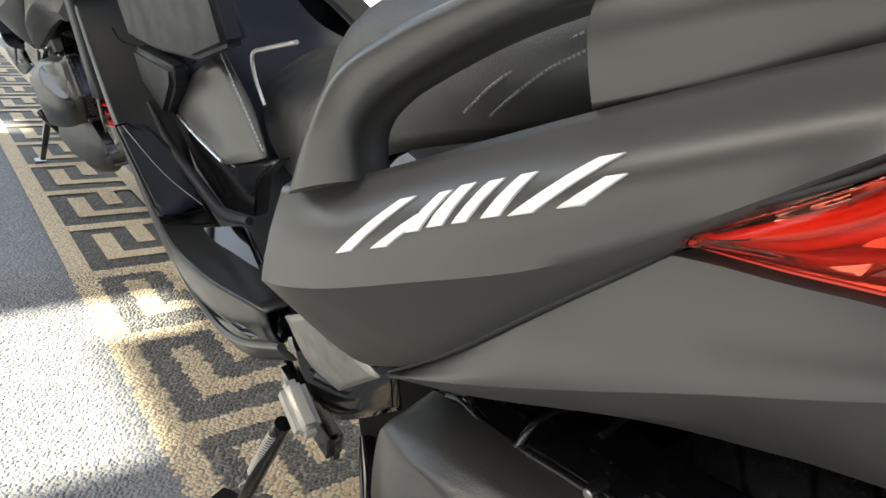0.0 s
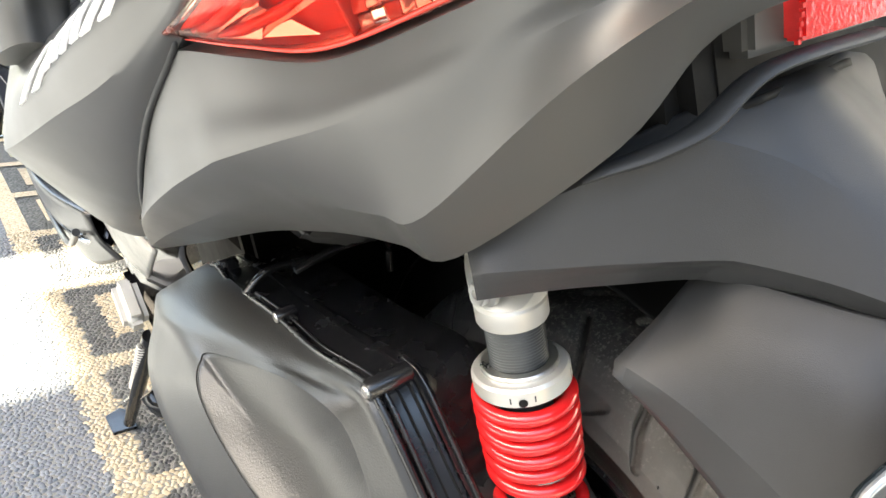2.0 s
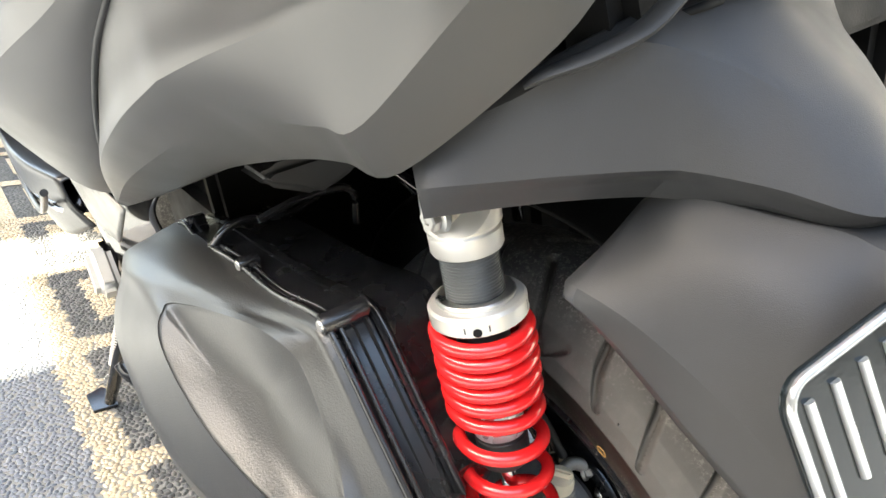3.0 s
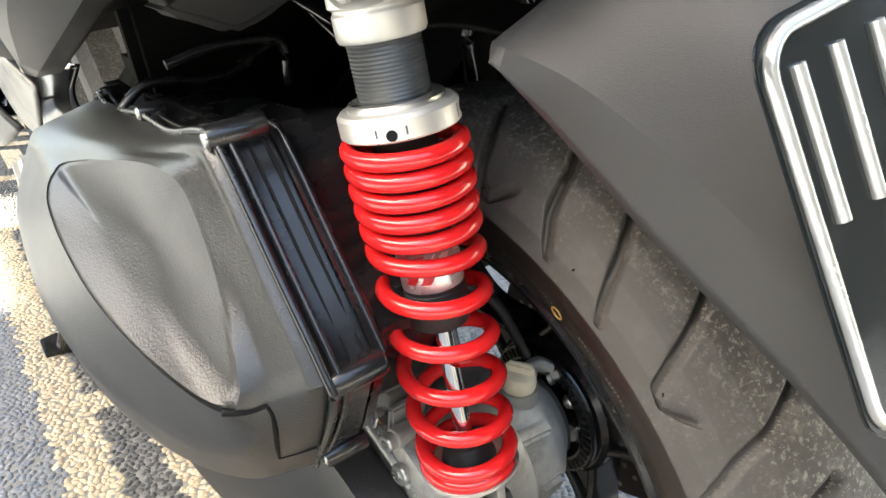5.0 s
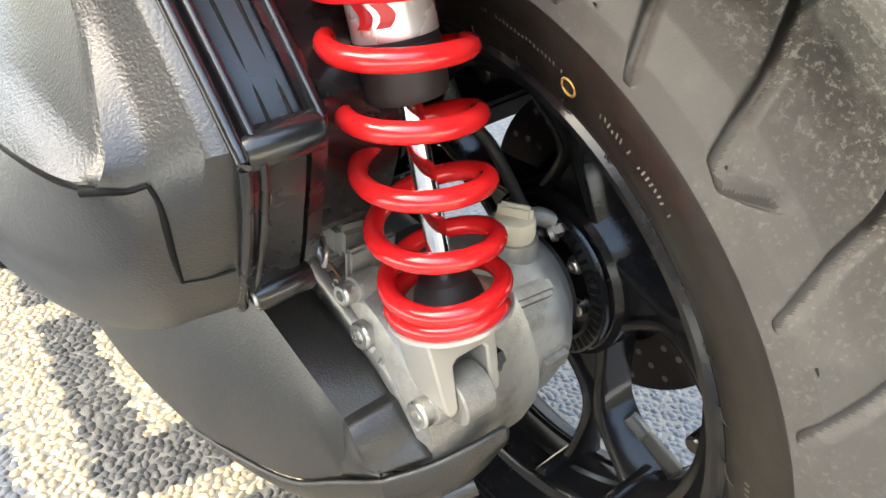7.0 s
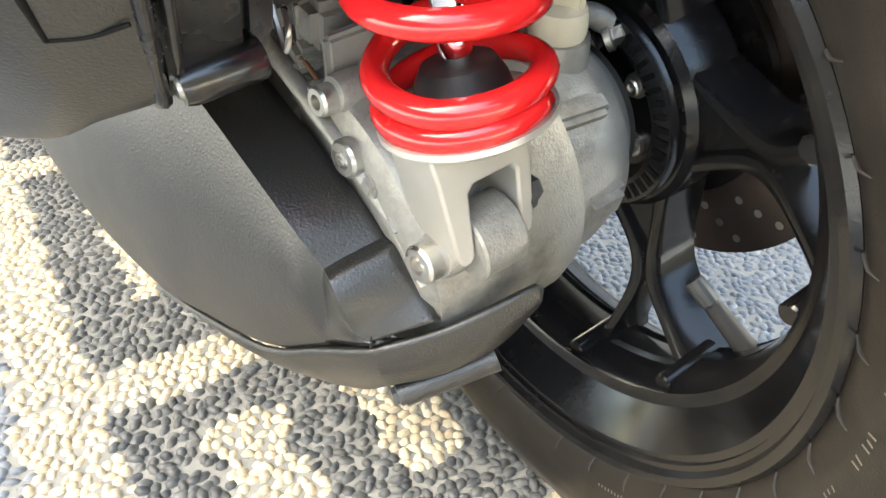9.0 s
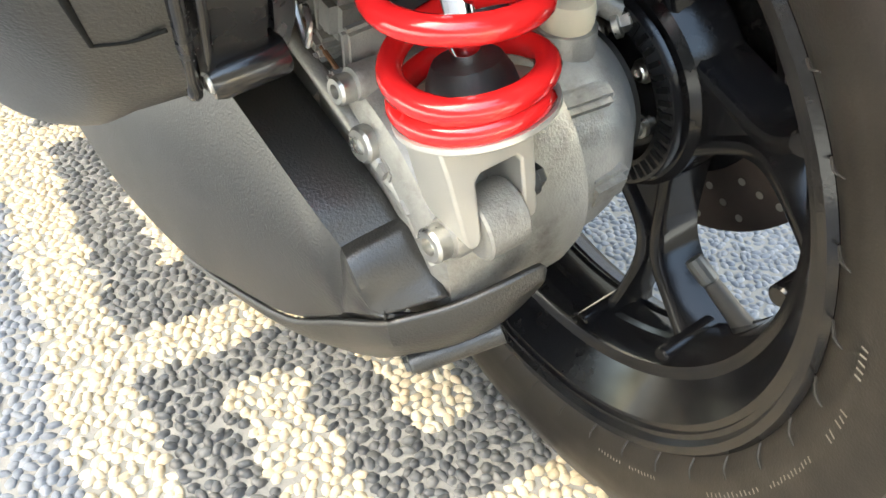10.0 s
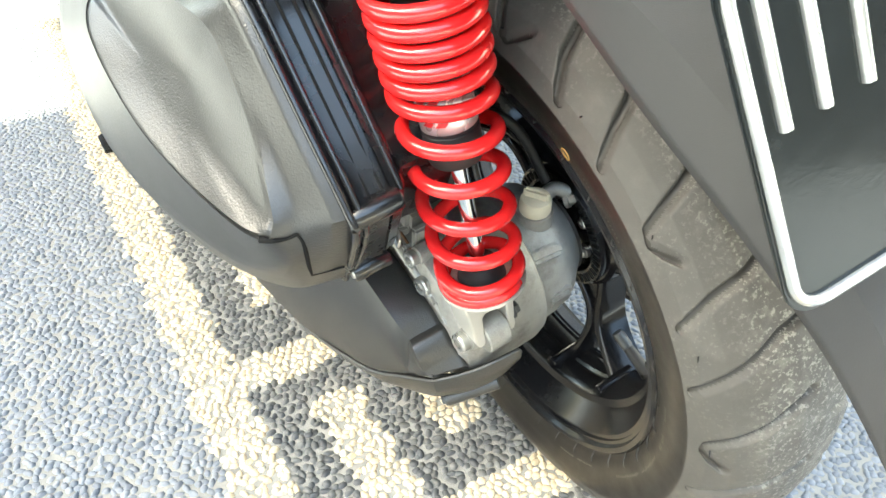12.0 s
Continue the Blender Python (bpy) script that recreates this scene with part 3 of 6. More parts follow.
    disc = turned("brake_disc", [(0.070, -0.0022), (0.1175, -0.0022), (0.1175, 0.0022), (0.070, 0.0022)], (0.074, 0, 0), (1, 0, 0), DISC, w, "drilled steel brake disc", seg=96, closed=True)
    for ring, count, off in ((0.108, 20, 0.0), (0.097, 20, 0.08), (0.086, 20, 0.16)):
        for k in range(count):
            a = 2 * math.pi * k / count + off
            turned("drill_hole", [(0.0025, 0), (0.0025, 0.0005)], (0.0713, ring * math.cos(a), ring * math.sin(a)), (-1, 0, 0), STEEL, disc, seg=10)
    turned("disc_carrier", [(0.03, -0.003), (0.074, -0.003), (0.074, 0.003), (0.03, 0.003)], (0.068, 0, 0), (1, 0, 0), RIM, w, seg=48, closed=True)
    valve = turned("valve", [(0.0085, -0.012), (0.0075, -0.004), (0.006, 0.004), (0.0052, 0.024), (0.0046, 0.030)], VALVE, VALVE_WAY, BLACKRUBBER, w, "black rubber tyre valve", seg=24)
    turned("cap", [(0.0048, 0.0295), (0.0056, 0.031), (0.0056, 0.043), (0.005, 0.046), (0.002, 0.0465)], VALVE, VALVE_WAY, DARKSTEEL, valve, seg=14, angle=25)
    return w


def spoke(parent, a):
    """A spoke of two ribs that meet at a waist and part towards the rim, with a sunk web near the hub and a boss at each foot."""
    turn = Matrix.Rotation(a, 4, "X")
    bm = bmesh.new()

    def beam(path):
        rows = []
        for y, z, wid, x0, x1 in path:
            rows.append([(x0 + 0.0035, y - wid, z), (x0 + 0.0006, y - wid * 0.72, z), (x0, y - wid * 0.4, z), (x0, y + wid * 0.4, z), (x0 + 0.0006, y + wid * 0.72, z), (x0 + 0.0035, y + wid, z), (x1, y + wid * 0.8, z), (x1, y - wid * 0.8, z)])
        rows = through_points(rows, 4, {})
        vs, fs = grid(rows.tolist(), True)
        made = [bm.verts.new(v) for v in vs]
        for f in fs:
            bm.faces.new([made[i] for i in f])
        bm.faces.new([made[i] for i in range(8)][::-1])
        bm.faces.new([made[-8 + i] for i in range(8)])

    for sg in (-1, 1):
        beam([(0.0225 * sg, 0.056, 0.0060, 0.024, 0.058), (0.0135 * sg, 0.075, 0.0054, 0.0235, 0.056), (0.0062 * sg, 0.095, 0.0056, 0.020, 0.052), (0.0075 * sg, 0.112, 0.0060, 0.014, 0.047),
              (0.0205 * sg, 0.132, 0.0056, 0.006, 0.040), (0.0330 * sg, 0.148, 0.0062, -0.001, 0.036), (0.0395 * sg, 0.157, 0.0105, -0.003, 0.035)])
    web = [bm.verts.new(p) for p in ((0.029, -0.0225, 0.056), (0.029, 0.0225, 0.056), (0.0255, 0.006, 0.098), (0.0255, -0.006, 0.098), (0.052, -0.0225, 0.056), (0.052, 0.0225, 0.056), (0.048, 0.006, 0.098), (0.048, -0.006, 0.098))]
    for f in ((0, 1, 2, 3), (7, 6, 5, 4), (0, 4, 5, 1), (1, 5, 6, 2), (2, 6, 7, 3), (3, 7, 4, 0)):
        bm.faces.new([web[i] for i in f])
    bmesh.ops.transform(bm, matrix=turn, verts=bm.verts[:])
    s = smooth(part("spoke", recalc(bm), RIM, parent), 32)
    for sg in (-1, 1):
        foot = turn @ Vector((-0.020, 0.0375 * sg, 0.1475))
        turned("boss", [(0.0046, 0.0), (0.0056, 0.0012), (0.0056, 0.040)], foot, (1, 0, 0), RIM, s, seg=18)


# grooves of the tread: paths of (sector, s), width
TREAD = [
    ([(-0.22, 0.93), (-0.18, 0.86), (-0.09, 0.70), (-0.04, 0.58), (0.005, 0.475), (0.06, 0.455), (0.11, 0.51), (0.15, 0.565)], 0.0034),
    ([(0.163, 0.945), (0.252, 0.787), (0.308, 0.624), (0.416, 0.43)], 0.0034),
    ([(0.47, 0.93), (0.50, 0.83), (0.592, 0.69), (0.722, 0.41)], 0.0034),
]
SECTOR, PHASE = radians(36), 3.778
SPOKE_TURN, VALVE, VALVE_WAY = radians(156), (0.020, -0.114, -0.103), (-0.15, 0.74, 0.66)


def shock(parent):
    s = new("shock_absorber")
    s.parent = parent
    tagged(s, "aftermarket shock absorber with a red coil spring and silver fittings")
    top, low = Vector((-0.1165, -0.0485, 0.352)), Vector((-0.1135, -0.0785, 0.060))
    ax = (top - low).normalized()
    n1 = ax.cross(Vector((1, 0, 0))).normalized()
    n2 = ax.cross(n1)

    def at(h):
        return low + ax * h

    L = (top - low).length
    # spring
    # the height of each turn at the outer side, closed at both ends
    turns = [0.0262, 0.0345, 0.0618, 0.0905, 0.1195, 0.1470, 0.1720, 0.1850, 0.1963, 0.2075, 0.2185, 0.2290, 0.2370]
    out = Vector((-0.75, -0.66, 0)).normalized()
    across = ax.cross(out)
    line = []
    for k in range(-8, 11 * 36 + 22):
        t = k / 36
        z = max(0.0262, float(np.interp(t, range(len(turns)), turns)))
        a = -2 * math.pi * t
        line.append(at(z) + (0.0266 + 0.0028 * min(1.0, max(0.0, t / 9))) * (math.cos(a) * out + math.sin(a) * across))
    v, f = sweep(line, 0.0048, 12, 1.0, ax)
    smooth(part("spring", (v, f), RED, s, "glossy red coil spring"), 180)
    # damper body
    mount = turned("upper_mount", [(0.012, 0.280), (0.0215, 0.282), (0.0225, 0.284), (0.0225, 0.2945), (0.0215, 0.296), (0.0215, 0.297), (0.0235, 0.2985), (0.0235, 0.332), (0.022, 0.334), (0.014, 0.335), (0.013, 0.352)], low, ax, SILVER, s, "silver upper shock mount with a milled slanted face", seg=64)
    side = Vector((-0.75, -0.66, 0)).normalized()
    for way, deep, h in ((side * 0.72 + ax * 0.70, 0.004, 0.316),):
        bm = bmesh.new()
        bm.from_mesh(mount.data)
        cut = bmesh.ops.bisect_plane(bm, geom=bm.verts[:] + bm.edges[:] + bm.faces[:], plane_co=at(h) + way * deep, plane_no=way, clear_outer=True)
        if cut:
            bmesh.ops.holes_fill(bm, edges=[q for q in cut["geom_cut"] if isinstance(q, bmesh.types.BMEdge)], sides=0)
            bm.to_mesh(mount.data)
        bm.free()
    smooth(mount, 30)
    turned("mount_neck", [(0.0120, 0.300), (0.0120, 0.350)], low, ax, SILVER, s, seg=32)
    thread = [(0.0185, 0.234)]
    for k in range(24):
        thread += [(0.0187, 0.236 + k * 0.002), (0.0183, 0.237 + k * 0.002)]
    turned("threaded_body", thread + [(0.0185, 0.284)], low, ax, DARKSTEEL, s, "dark threaded shock body", angle=20)
    ring = turned("preload_ring", [(0.0185, 0.2365), (0.0300, 0.2365), (0.0312, 0.2375), (0.0312, 0.2470), (0.0295, 0.2490), (0.0225, 0.2500), (0.0190, 0.2500)], low, ax, SILVER, s, "silver preload adjuster ring", closed=True)
    out = Vector((-0.75, -0.66, 0)).normalized()
    for a in (0.17, 1.74, 3.31, 4.88):
        d = math.cos(a) * out + math.sin(a) * ax.cross(out)
        turned("spanner_hole", [(0.0028, 0.0), (0.0028, 0.0008)], at(0.2423) + d * 0.0309, d, DARK, ring, seg=14)
    turned("lock_ring", [(0.0190, 0.2495), (0.0250, 0.2495), (0.0250, 0.2518), (0.0240, 0.2528), (0.0190, 0.2528)], low, ax, STEEL, s, "grey steel lock ring", closed=True)
    for a in (0.17, 1.74, 3.31, 4.88):
        for da in (-0.24, 0.24):
            d = math.cos(a + da) * out + math.sin(a + da) * ax.cross(out)
            block("notch", (0.0010, 0.0006, 0.0070), facing(at(0.2423) + d * 0.0309, d, ax) @ pose(0, 0, 0, 90, 0, 0), DARKSTEEL, ring, bevel=0)
    turned("damper_tube", [(0.0150, 0.142), (0.0172, 0.144), (0.0172, 0.236)], low, ax, BLACKRUBBER, s)
    lab = turned("foil_label", [(0.0175, 0.149), (0.0175, 0.181)], low, ax, LABEL, s, "silver foil label with a red mark", seg=40)
    for k, (h0, h1, a0) in enumerate(((0.1555, 0.1725, -0.42), (0.1555, 0.1725, 0.08))):
        rows = []
        for i, h in enumerate(np.linspace(h0, h1, 9)):
            w = 0.17
            a = a0 + 0.16 * math.sin(i * 0.78)
            rows.append([at(h) + 0.0178 * (math.cos(b) * out + math.sin(b) * ax.cross(out)) for b in (a - w, a, a + w)])
        part("red_mark", grid(rows), REDMARK, lab)
    turned("dust_cover", [(0.008, 0.122), (0.0165, 0.124), (0.0178, 0.128), (0.0178, 0.146), (0.016, 0.148)], low, ax, BLACKRUBBER, s)
    turned("rod", [(0.0054, 0.022), (0.0054, 0.125)], low, ax, CHROME, s, "chromed damper rod", seg=24)
    turned("bump_stop", [(0.0165, 0.016), (0.0175, 0.020), (0.0172, 0.026), (0.0155, 0.0325), (0.0125, 0.0380), (0.0080, 0.0388)], low, ax, BLACKRUBBER, s)
    turned("spring_seat", [(0.012, 0.0150), (0.0280, 0.0170), (0.0305, 0.0190), (0.0305, 0.0212), (0.0285, 0.0220), (0.012, 0.0220)], low, ax, SILVER, s)
    # clevis: a fork whose two arms hold the eye on the gear case
    d = ax.cross(Vector((0, 1, 0))).normalized() * -1
    clevis = part("clevis", clevis_mesh(low, ax), SILVER, s, "machined silver fork with two arms")
    smooth(clevis, 30)
    k = clevis.modifiers.new("edges", "BEVEL")
    k.width, k.segments = 0.0012, 2
    turned("eye", [(0.0035, -0.0095), (0.0135, -0.0095), (0.0145, -0.0085), (0.0145, 0.0085), (0.0135, 0.0095), (0.0035, 0.0095)], low + Vector((-0.0026, -0.005, -0.0265)), (1, 0, 0), CAST, s, "cast mounting eye", seg=40)
    bolt(s, low + Vector((0.0150, -0.006, -0.016)), (1, 0, 0), 0.0052, 0.006, DARKSTEEL)
    # top eye
    turned("upper_eye", [(0.005, -0.014), (0.011, -0.014), (0.011, 0.014), (0.005, 0.014)], top + Vector((0, 0.002, 0.016)), (1, 0, 0), STEEL, s, seg=30)
    bolt(s, top + Vector((-0.020, -0.004, 0.017)), (-1, 0, 0), 0.0075, 0.008, STEEL)
    return s


def clevis_mesh(low, ax):
    bm = bmesh.new()
    outer = [(-0.0262, 0.026), (0.0205, 0.026), (0.0190, 0.020), (0.0142, 0.014), (0.0138, -0.024), (0.0126, -0.0285), (0.0088, -0.0285), (0.0076, -0.025), (0.0076, 0.001), (0.0055, 0.0037),
             (-0.0100, 0.0037), (-0.0123, 0.001), (-0.0126, -0.026), (-0.0145, -0.029), (-0.0180, -0.029), (-0.0202, -0.024), (-0.0236, 0.010)]
    m = facing(low + Vector((0, -0.013, 0)), (0, -1, 0.0), ax)
    top = [bm.verts.new((x, y, 0.0)) for x, y in outer]
    f = bm.faces.new(top)
    ex = bmesh.ops.extrude_face_region(bm, geom=[f])
    for v in ex["geom"]:
        if isinstance(v, bmesh.types.BMVert):
            v.co.z -= 0.030
    bmesh.ops.transform(bm, matrix=m, verts=bm.verts[:])
    return recalc(bm)
def mirrored(rows):
    return [[(-x, y, z) for x, y, z in r] for r in rows]


def tail(parent):
    """Side panels, lamp and rail of the tail."""
    upper_rows = [
        [(-0.255, 0.372, 0.478), (-0.296, 0.345, 0.481), (-0.272, 0.26, 0.507), (-0.250, 0.18, 0.538), (-0.233, 0.112, 0.564), (-0.207, 0.03, 0.593), (-0.178, -0.06, 0.622), (-0.150, -0.14, 0.645)],
        [(-0.262, 0.375, 0.455), (-0.311, 0.347, 0.450), (-0.302, 0.265, 0.4755), (-0.2835, 0.185, 0.5065), (-0.2645, 0.112, 0.5355), (-0.237, 0.035, 0.567), (-0.205, -0.052, 0.609), (-0.172, -0.14, 0.642)],
        [(-0.268, 0.378, 0.425), (-0.323, 0.349, 0.415), (-0.315, 0.275, 0.436), (-0.293, 0.19, 0.467), (-0.268, 0.112, 0.497), (-0.244, 0.045, 0.535), (-0.221, -0.047, 0.595), (-0.186, -0.14, 0.636)],
        [(-0.245, 0.372, 0.35), (-0.266, 0.340, 0.325), (-0.2640, 0.259, 0.3690), (-0.2605, 0.178, 0.4245), (-0.2535, 0.107, 0.4805), (-0.240, 0.046, 0.527), (-0.217, -0.047, 0.592), (-0.182, -0.14, 0.633)],
        [(-0.215, 0.36, 0.31), (-0.226, 0.335, 0.300), (-0.232, 0.255, 0.352), (-0.236, 0.178, 0.413), (-0.234, 0.105, 0.474), (-0.226, 0.047, 0.519), (-0.213, -0.046, 0.589), (-0.178, -0.14, 0.630)],
    ]
    upper = sheet("upper_side_panel", upper_rows, MATTE, parent, "matte grey side panel with a white emblem", creases={2: 0.9}, cols={1: 0.7}, inward=(0.0, 0.1, 0.4))
    # the folded-under edge is coloured satin black for the shade in the seam recess
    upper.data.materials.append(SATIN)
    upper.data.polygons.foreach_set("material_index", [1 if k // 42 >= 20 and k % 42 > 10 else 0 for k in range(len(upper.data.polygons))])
    lower_rows = [
        [(-0.205, 0.345, 0.3), (-0.232, 0.220, 0.402), (-0.235, 0.130, 0.476), (-0.215, 0.074, 0.527), (-0.193, 0.028, 0.523), (-0.172, -0.016, 0.522), (-0.142, -0.07, 0.54), (-0.11, -0.125, 0.562), (-0.075, -0.185, 0.585), (-0.04, -0.235, 0.6)],
        [(-0.234, 0.338, 0.294), (-0.2520, 0.212, 0.389), (-0.2512, 0.122, 0.4625), (-0.239, 0.060, 0.513), (-0.225, 0.0045, 0.5135), (-0.204, -0.0435, 0.5135), (-0.173, -0.0995, 0.5335), (-0.14, -0.1535, 0.5575), (-0.102, -0.2125, 0.5825), (-0.05, -0.25, 0.595)],
        [(-0.237, 0.336, 0.297), (-0.2560, 0.210, 0.3830), (-0.2530, 0.115, 0.449), (-0.2400, 0.047, 0.4865), (-0.2260, -0.0038, 0.4940), (-0.2070, -0.0467, 0.5003), (-0.1765, -0.0978, 0.5197), (-0.1405, -0.1457, 0.5437), (-0.1, -0.1987, 0.5693), (-0.052, -0.24, 0.586)],
        [(-0.241, 0.333, 0.300), (-0.2600, 0.207, 0.373), (-0.2570, 0.108, 0.424), (-0.2440, 0.033, 0.459), (-0.2285, -0.012, 0.4745), (-0.2095, -0.05, 0.487), (-0.18, -0.096, 0.506), (-0.141, -0.138, 0.53), (-0.098, -0.185, 0.556), (-0.052, -0.228, 0.575)],
        [(-0.240, 0.333, 0.298), (-0.2460, 0.207, 0.3560), (-0.2350, 0.0964, 0.4040), (-0.2200, 0.020, 0.4355), (-0.2065, -0.028, 0.4385), (-0.1970, -0.0550, 0.4390), (-0.1875, -0.0790, 0.4425), (-0.1520, -0.1400, 0.5050), (-0.1150, -0.188, 0.5430), (-0.060, -0.222, 0.562)],
        [(-0.232, 0.338, 0.290), (-0.2170, 0.212, 0.3365), (-0.2015, 0.100, 0.3790), (-0.1910, 0.018, 0.4025), (-0.1878, -0.0190, 0.4110), (-0.1830, -0.0470, 0.4142), (-0.1685, -0.0745, 0.4115), (-0.1220, -0.138, 0.4700), (-0.0900, -0.160, 0.513), (-0.045, -0.19, 0.53)],
        [(-0.212, 0.338, 0.289), (-0.195, 0.212, 0.337), (-0.180, 0.100, 0.380), (-0.170, 0.020, 0.404), (-0.167, -0.014, 0.412), (-0.162, -0.038, 0.415), (-0.150, -0.058, 0.413), (-0.1, -0.115, 0.470), (-0.06, -0.135, 0.505), (-0.02, -0.16, 0.52)],
    ]
    sheet("lower_side_panel", lower_rows, MATTE, parent, "matte grey lower tail panel with sculpted creases", creases={1: 1.0, 3: 0.5, 4: 1.0, 5: 0.9}, cols={3: 0.8}, inward=(0.05, 0.1, 0.45), angle=12)
    # the seam is an open gap; a black bar is laid in as its shade
    front = [Vector(p) + Vector((-0.001, 0.003, 0.001)) for p in lower_rows[1][:4]]
    bar("seam_shade", front + [Vector(p) for p in ((-0.2385, 0.042, 0.536), (-0.2310, -0.006, 0.564), (-0.2205, -0.047, 0.5945), (-0.2025, -0.102, 0.622))], [0.0016, 0.0024, 0.0025, 0.0024, 0.0020, 0.0016, 0.0014, 0.0014], BLACKRUBBER, parent, "black bar drawn as the shade in the panel seam", seg=10)
    # the same shells on the other side close the tail
    sheet("far_side_panel", mirrored(upper_rows), MATTE, parent, "matte grey side panel", inward=(0.0, 0.1, 0.4), creases={2: 0.55}, levels=2)
    sheet("far_lower_panel", mirrored(lower_rows), MATTE, parent, "matte grey lower tail panel", inward=(-0.05, 0.1, 0.45), creases={1: 1.0, 3: 0.85, 4: 0.9}, cols={3: 0.9}, levels=2)
    # lamp
    low = [(-0.236, 0.058, 0.519), (-0.2242, 0.0051, 0.518), (-0.2032, -0.0429, 0.518), (-0.1722, -0.0989, 0.538), (-0.1392, -0.1529, 0.562), (-0.1012, -0.2119, 0.587)]
    up = [(-0.239, 0.050, 0.527), (-0.230, -0.005, 0.560), (-0.220, -0.045, 0.592), (-0.202, -0.10, 0.620), (-0.172, -0.165, 0.640), (-0.120, -0.235, 0.645)]
    rows = []
    for f, bulge in ((0.0, 0.0), (0.12, 0.004), (0.35, 0.010), (0.65, 0.011), (0.9, 0.005), (1.0, 0.0)):
        rows.append([tuple(Vector(a).lerp(Vector(b), f) + Vector((-0.85, -0.4, 0.1)) * bulge) for a, b in zip(low, up)])
    lamp = sheet("tail_lamp", rows, LENS, parent, "red tail lamp with an amber indicator behind its lens", thick=0.0025, inward=(0, 0.1, 0.5))
    lamp.visible_shadow = False
    lamp.data.materials.append(CLEAR)
    n = len(low) * 6 - 6
    lamp.data.polygons.foreach_set("material_index", [1 if 12 <= k % n < 21 else 0 for k in range(len(lamp.data.polygons))])

    def behind(f, g, deep):
        """A point inside the lamp: f from front to rear, g from the lower to the upper edge, deep metres behind the lens."""
        i = min(4, int(f * 5))
        t = f * 5 - i
        lo, hi = Vector(low[i]).lerp(Vector(low[i + 1]), t), Vector(up[i]).lerp(Vector(up[i + 1]), t)
        return lo.lerp(hi, g) + Vector((0.80, 0.58, -0.05)) * deep + Vector((-0.85, -0.4, 0.1)) * 0.010 * math.sin(math.pi * g)

    back = [[tuple(behind(f, g, 0.004 + 0.040 * math.sin(math.pi * min(1, max(0, f))) ** 0.5 * math.sin(math.pi * g) ** 0.5)) for f in (0.0, 0.15, 0.35, 0.55, 0.8, 1.0)] for g in (0.0, 0.15, 0.5, 0.85, 1.0)]
    sheet("reflector", back, REDCHROME, lamp, "red tinted lamp reflector", thick=0.002, inward=(0, 0.1, 0.5), levels=2)
    out = Vector((-0.80, -0.58, 0.12))
    bulb_at = (-0.166, -0.057, 0.5535)
    amber = turned("amber_cover", [(0.0, 0.0190), (0.005, 0.0184), (0.0095, 0.0162), (0.0135, 0.0118), (0.0162, 0.005), (0.0172, -0.010)], bulb_at, out, AMBER, lamp, "amber indicator bulb cover", seg=40)
    turned("bulb_socket", [(0.0182, -0.010), (0.0198, -0.004), (0.0208, -0.004), (0.0208, -0.012)], bulb_at, out, REFLECT, amber, seg=32)
    turned("amber_bowl", [(0.0212, -0.010), (0.0232, -0.004), (0.027, 0.002), (0.028, 0.002), (0.0248, -0.006), (0.0228, -0.012)], bulb_at, out, BOWL, amber, "amber tinted reflector bowl", seg=28)
    # raised red ridges along the front chamber and long shards of its reflector
    for f0, f1, g0, g1, wide in ((0.03, 0.36, 0.42, 0.80, 0.0050), (0.05, 0.34, 0.24, 0.58, 0.0036), (0.10, 0.38, 0.12, 0.32, 0.0030)):
        bar("ridge", [behind(f0 + (f1 - f0) * k / 5, g0 + (g1 - g0) * k / 5, 0.009 + 0.001 * k) for k in range(6)], [0.001, wide * 0.7, wide, wide, wide, wide * 0.6], LAMPRED, lamp, seg=8, per=3)
    # bright shards of the reflector, tipped upwards: a row along the foot of the front chamber, long ones fanned above it
    tip, inwards = Vector((-0.57, -0.59, 0.57)), Vector((0.80, 0.58, -0.05))

    def facet(quad, deep, mat, turn=(0, 0, 0)):
        n = (tip + Vector(turn)).normalized()
        flat = [behind(f, g, deep + 0.0035) for f, g in quad]
        c = sum(flat, Vector()) / len(flat)
        front = [p - inwards * max(-0.0035, min(0.0035, (p - c).dot(n) / inwards.dot(n))) for p in flat]
        m = len(front)
        rear = [p + inwards * 0.0022 for p in front]
        part("facet", recalc_mesh(front + rear, [tuple(range(m)), tuple(range(2 * m - 1, m - 1, -1))] + [(k, m + k, m + (k + 1) % m, (k + 1) % m) for k in range(m)]), mat, lamp)

    facet([(0.07, 0.24), (0.13, 0.06), (0.17, 0.44), (0.14, 0.48)], 0.0060, REFLECT)
    facet([(0.14, 0.10), (0.25, 0.08), (0.29, 0.30), (0.27, 0.36)], 0.0065, REFLECT, (0.05, 0, 0.05))
    facet([(0.26, 0.10), (0.38, 0.08), (0.33, 0.20), (0.30, 0.18)], 0.0065, REFLECT)
    facet([(0.25, 0.10), (0.42, 0.28), (0.32, 0.32), (0.29, 0.30)], 0.0075, REDCHROME, (-0.05, 0.1, 0))
    facet([(0.27, 0.36), (0.44, 0.46), (0.31, 0.58), (0.24, 0.38)], 0.0075, REDCHROME, (0, 0.1, 0.1))
    facet([(0.14, 0.20), (0.27, 0.36), (0.28, 0.54), (0.15, 0.66)], 0.0080, REFLECT, (-0.1, 0, 0))
    # added facets that draw the band of sky mirrored on the outer lens
    for k in range(4):
        f = 0.12 + 0.085 * k
